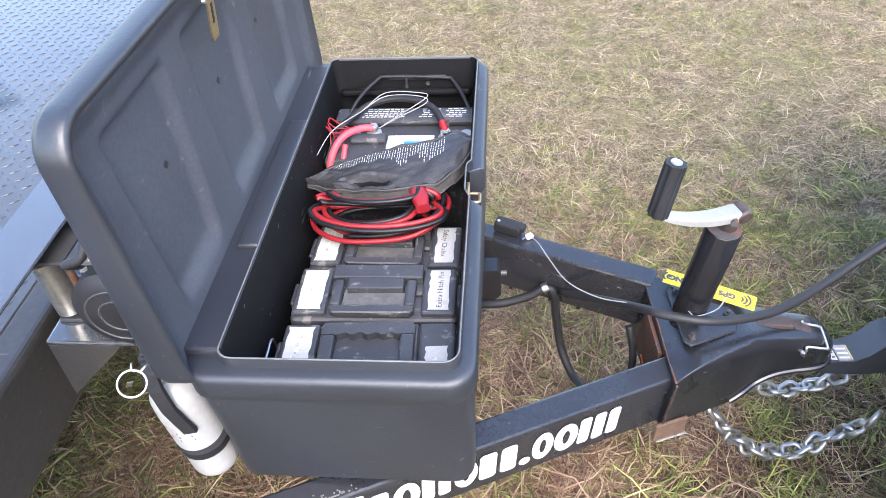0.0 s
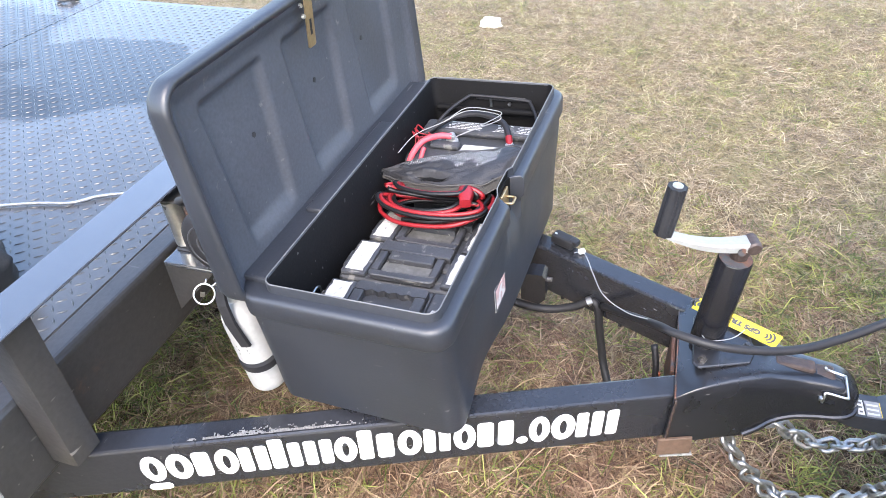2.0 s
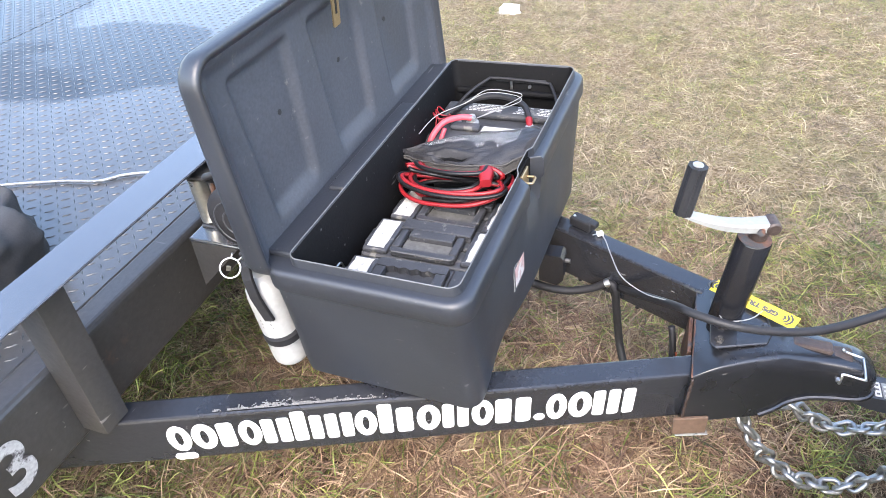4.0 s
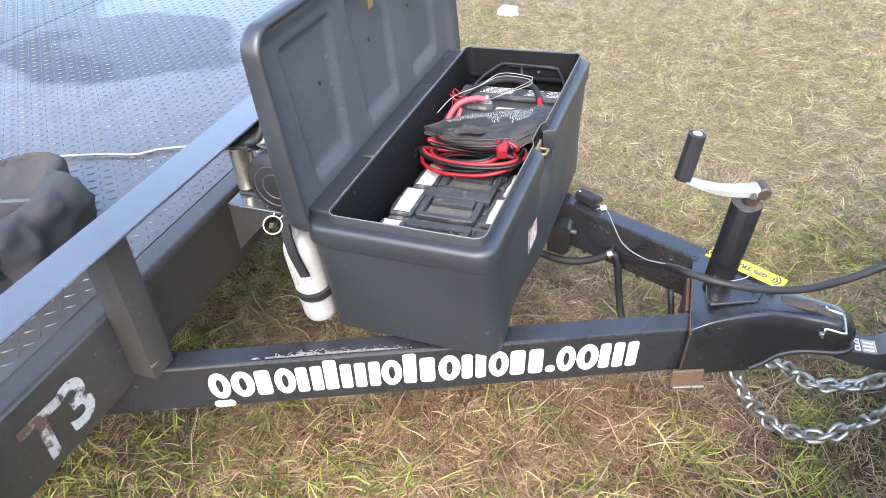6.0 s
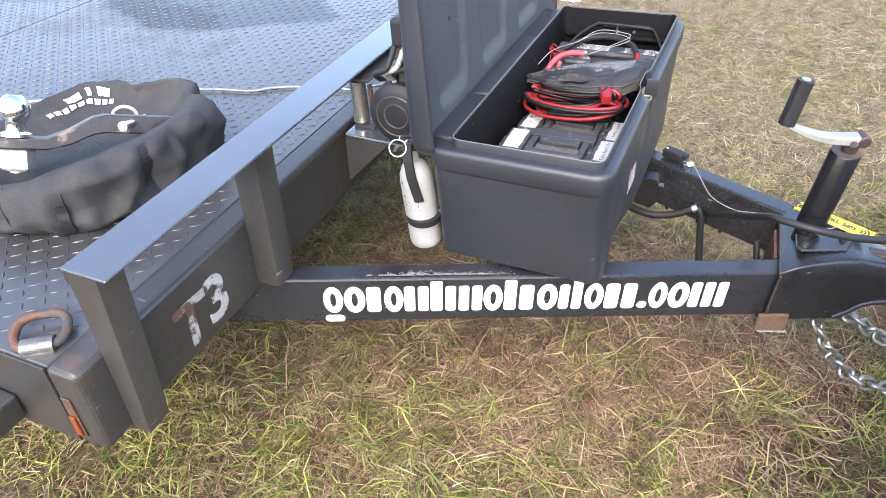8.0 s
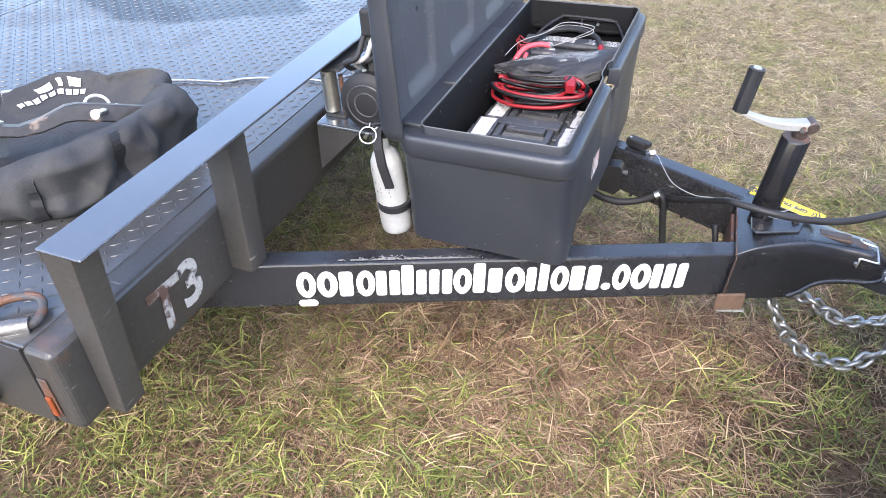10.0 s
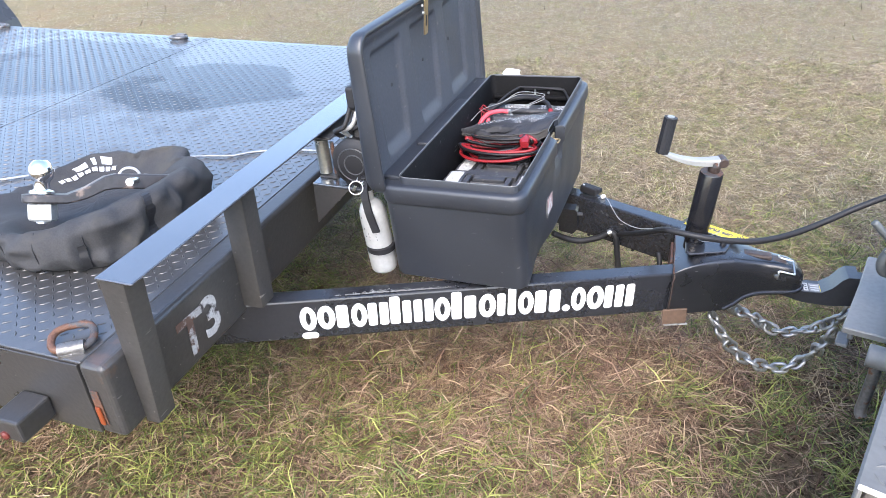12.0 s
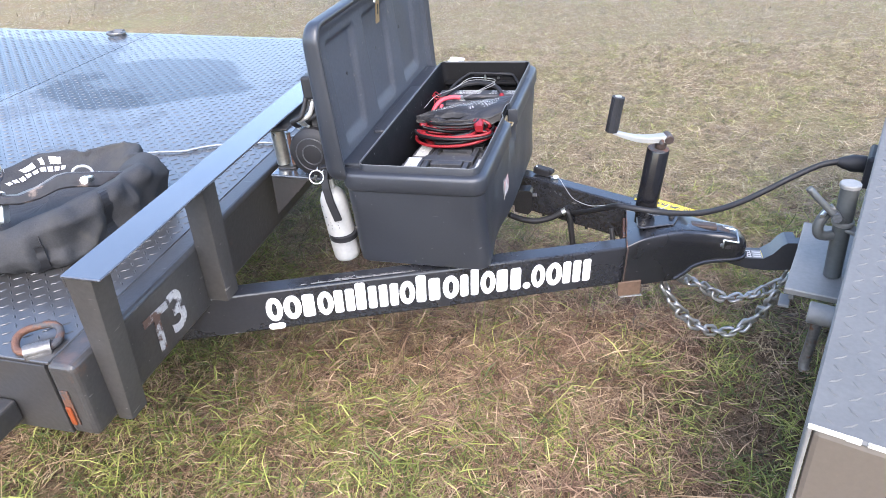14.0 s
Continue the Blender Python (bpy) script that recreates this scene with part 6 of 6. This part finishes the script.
build_chain([(0.495, 0.95, 0.325), (0.50, 0.95, 0.285), (0.525, 0.945, 0.235), (0.56, 0.94, 0.185), (0.61, 0.935, 0.14), (0.67, 0.935, 0.122), (0.73, 0.94, 0.124), (0.77, 0.94, 0.165), (0.80, 0.92, 0.23), (0.815, 0.90, 0.30)], "zinc safety chain hanging under the coupler")
build_chain([(0.545, 1.06, 0.30), (0.57, 1.07, 0.235), (0.63, 1.08, 0.20), (0.70, 1.085, 0.155), (0.76, 1.085, 0.155), (0.82, 1.08, 0.185), (0.87, 1.08, 0.225), (0.91, 1.08, 0.285)], "dull safety chain on the far side of the coupler")
brd = thing("shim_board", pose(0.39, 0.875, 0.0, 0, 0, 18), "rusty brown steel tab under the tongue beam", "bracket")
part("tab", block(-0.036, 0.036, -0.004, 0.004, 0.288, 0.340, 0.002, 1), WOOD, brd)
part("tab_edge", block(-0.030, 0.040, -0.006, 0.006, 0.2835, 0.2875, 0.001, 1, None, pose(0, 0, 0, 0, 2.0, 0) @ pose(-0.009, 0, 0.0)), SCUFF, brd, "pale scuffed lower edge")


# ---- rear of the towing truck ----
def build_truck():
    m = pose(0.612, -0.079, 0.0, 0, 0, -20.7)      # x forward into the truck, y along its rear edge
    t = thing("truck", m, "rear corner of a grey truck with tread plate bumper", "truck")
    part("bumper_top", block(0.0, 1.6, 0.0, 2.1, 0.735, 0.745, 0.004, 1), TREAD, t, "bare tread plate")
    lug = part("tread_lug", tread(0.01, 0.9, 0.01, 1.8, 0.7446, 0.032), TREAD, t)
    lug["kind"] = "stuff"
    part("side_panel", block(0.012, 1.6, 0.004, 0.03, 0.28, 0.7345, 0.01, 2), TRUCK_TAN, t, "tan painted side panel")
    part("rear_panel", block(0.003, 0.011, 0.006, 2.08, 0.34, 0.7345, 0.003, 1), TRUCK_GREY, t)
    part("under_body", block(0.06, 1.6, 0.05, 2.05, 0.40, 0.7344, 0.02, 2), BLACK_STEEL, t)
    rnd = random.Random(9)
    bm = bmesh.new()
    x = 0.004
    while x < 1.5:
        ln = rnd.uniform(0.02, 0.09)
        block(x, x + ln, -0.0012, 0.004 + rnd.uniform(0, 0.003), 0.7385 - rnd.uniform(0, 0.002), 0.7458, 0.0012, 1, bm)
        x += ln + (rnd.uniform(0.002, 0.012) if rnd.random() < 0.3 else -0.001)
    part("worn_edge", bm, mat("bare_edge", (0.55, 0.53, 0.48), 0.6, vary=0.3, scale=40, second=(0.25, 0.23, 0.2), second_at=0.58, second_scale=50), t, "edge worn to pale bare metal")
    return t


build_truck()


def build_hitch():
    h = thing("truck_hitch", pose(0, 0, 0), "grey steel hitch plate with drop ball mount and lock tube", "hitch")
    yc = MID - 0.02
    secs = []
    for x, zc, hw, hh in ((0.655, 0.376, 0.020, 0.012), (0.68, 0.370, 0.031, 0.016), (0.74, 0.354, 0.032, 0.018), (0.785, 0.352, 0.032, 0.020), (0.812, 0.362, 0.033, 0.030), (0.832, 0.378, 0.034, 0.044), (0.845, 0.384, 0.034, 0.048), (0.872, 0.386, 0.034, 0.047), (0.878, 0.392, 0.026, 0.026), (0.97, 0.400, 0.026, 0.024)):
        secs.append([Vector((x, yc + y, zc + z)) for y, z in ((-hw, -hh), (hw, -hh), (hw, hh), (-hw, hh))])
    bm = loft(secs)
    bmesh.ops.recalc_face_normals(bm, faces=bm.faces[:])
    part("drop_shank", bm, TONGUE_BLACK, h, "black drop shank", smooth=30)
    lm = pose(0.742, yc - 0.004, 0.3728, 0, 1.0, 0)
    for x, w, d, ink in ((0.0, 0.012, 0.022, PAPER), (0.015, 0.028, 0.024, FAINT)):
        lb = part("shank_label", block(x, x + w, -d, 0.018, 0, 0.001, 0, 1, None, lm), ink, h, "scuffed warning label")
        for k in range(3):
            part("print_bar", block(x + 0.003, x + w - 0.003, -d + 0.005 + 0.012 * k, -d + 0.010 + 0.012 * k, 0.0011, 0.0014, 0, 1, None, lm), INK if ink is PAPER else PAPER, lb)
    part("shank_label", block(0.0435, 0.048, -0.022, 0.018, 0, 0.001, 0, 1, None, lm), YELLOW, h, "yellow label strip")
    m = pose(0.86, 0.90, 0.0, 0, 0, -17.0)      # x into the truck, y along its rear
    part("hitch_plate", plate([(-0.022, -0.225), (-0.012, 0.0), (-0.01, 0.16), (0.22, 0.16), (0.22, -0.225)], 0.452, 0.470, 0.003, None, m), TRUCK_GREY, h, "grey mounting plate")
    part("plate_web", block(-0.008, 0.006, -0.20, 0.14, 0.42, 0.4515, 0.003, 1, None, m), TRUCK_GREY, h)
    part("receiver", block(-0.004, 0.16, 0.06, 0.14, 0.385, 0.4515, 0.004, 1, None, m), TRUCK_GREY, h)
    # upright lock tube with collars, a slanted lever and a bent release elbow
    a, b2 = Vector((0.903, 0.762, 0.471)), Vector((0.893, 0.764, 0.742))
    tube = part("lock_tube", rod(a, b2, 0.0215, seg=26, bevel=0.003), GREEN_GREY, h, "grey green upright tube", smooth=35)
    for u, r in ((0.985, 0.0245), (0.60, 0.0265)):
        p = a.lerp(b2, u)
        part("collar", rod(p - Vector((0, 0, 0.006)), p + Vector((0, 0, 0.006)), r, seg=24, bevel=0.002), TRUCK_GREY, tube, smooth=35)
    part("lock_lug", block(-0.012, 0.05, -0.02, 0.02, 0.0, 0.010, 0.003, 1, None, Matrix.Translation(a.lerp(b2, 0.60)) @ pose(0, 0, -0.018, 0, 14, -17)), TRUCK_GREY, tube)
    lv = part("lock_lever", hose([(0.797, 0.750, 0.734), (0.828, 0.745, 0.702), (0.862, 0.738, 0.669), (0.886, 0.736, 0.648)], 0.0085, 10, 5), GREEN_GREY, h, "grey slanted lock lever", smooth=180)
    part("lever_pivot", rod((0.868, 0.722, 0.664), (0.872, 0.762, 0.660), 0.011, seg=14), CHAIN, lv, smooth=50)
    part("release_hook", hose([(0.872, 0.768, 0.672), (0.853, 0.764, 0.655), (0.841, 0.760, 0.625), (0.846, 0.758, 0.600), (0.866, 0.760, 0.594), (0.885, 0.762, 0.598)], 0.0135, 12, 6), GREEN_GREY, h, "grey bent release elbow", smooth=180)
    part("hook_bolt", rod((0.838, 0.742, 0.660), (0.853, 0.760, 0.668), 0.006, seg=10), ZINC, h, smooth=50)
    # shackle tab for the chains
    part("chain_tab", block(-0.03, 0.0, -0.12, -0.06, 0.335, 0.345, 0.003, 1, None, m), TRUCK_GREY, h)
    # boss with a hanging rod nearer the corner
    m2 = pose(0.812, 0.565, 0.0, 0, 0, -19.4)
    part("loop_boss", rod(m2 @ Vector((-0.012, -0.005, 0.490)), m2 @ Vector((0.12, -0.005, 0.490)), 0.027, seg=22, bevel=0.003), TRUCK_GREY, h, "grey welded boss", smooth=35)
    part("loop_rod", hose([m2 @ Vector(p) for p in ((0.012, -0.005, 0.475), (0.012, -0.006, 0.44), (0.010, -0.010, 0.38), (0.008, -0.016, 0.335), (0.014, -0.020, 0.322))], 0.013, 10, 6), STRAP, h, "rubbed steel rod", smooth=180)
    part("socket", block(0.0, 0.06, -0.06, 0.06, 0.62, 0.72, 0.01, 2, None, pose(1.058, 1.150, -0.055, 0, 0, -20.7)), RUBBER, h, "black wiring socket")


build_hitch()


# ---- litter on the grass ----
def litter(x, y, size, seed, label):
    bm = bmesh.new()
    bmesh.ops.create_icosphere(bm, subdivisions=3, radius=1.0)
    for v in bm.verts:
        k = 1 + 0.55 * noise.noise(v.co * 2.1 + Vector((seed, 0, 0)))
        v.co = Vector((v.co.x * size * k, v.co.y * size * 0.8 * k, max(v.co.z, -0.2) * size * 0.5 * k))
    ob = part("paper_scrap", bm, TISSUE, None, smooth=60)
    ob.location = (x, y, lie(x, y) + size * 0.12)
    tagged(ob, label, "litter", "litter on the lawn")


litter(-0.90, 4.36, 0.075, 2.0, "crumpled white paper scrap on the grass")
litter(-1.47, 5.05, 0.055, 5.0, "small white paper scrap on the grass")
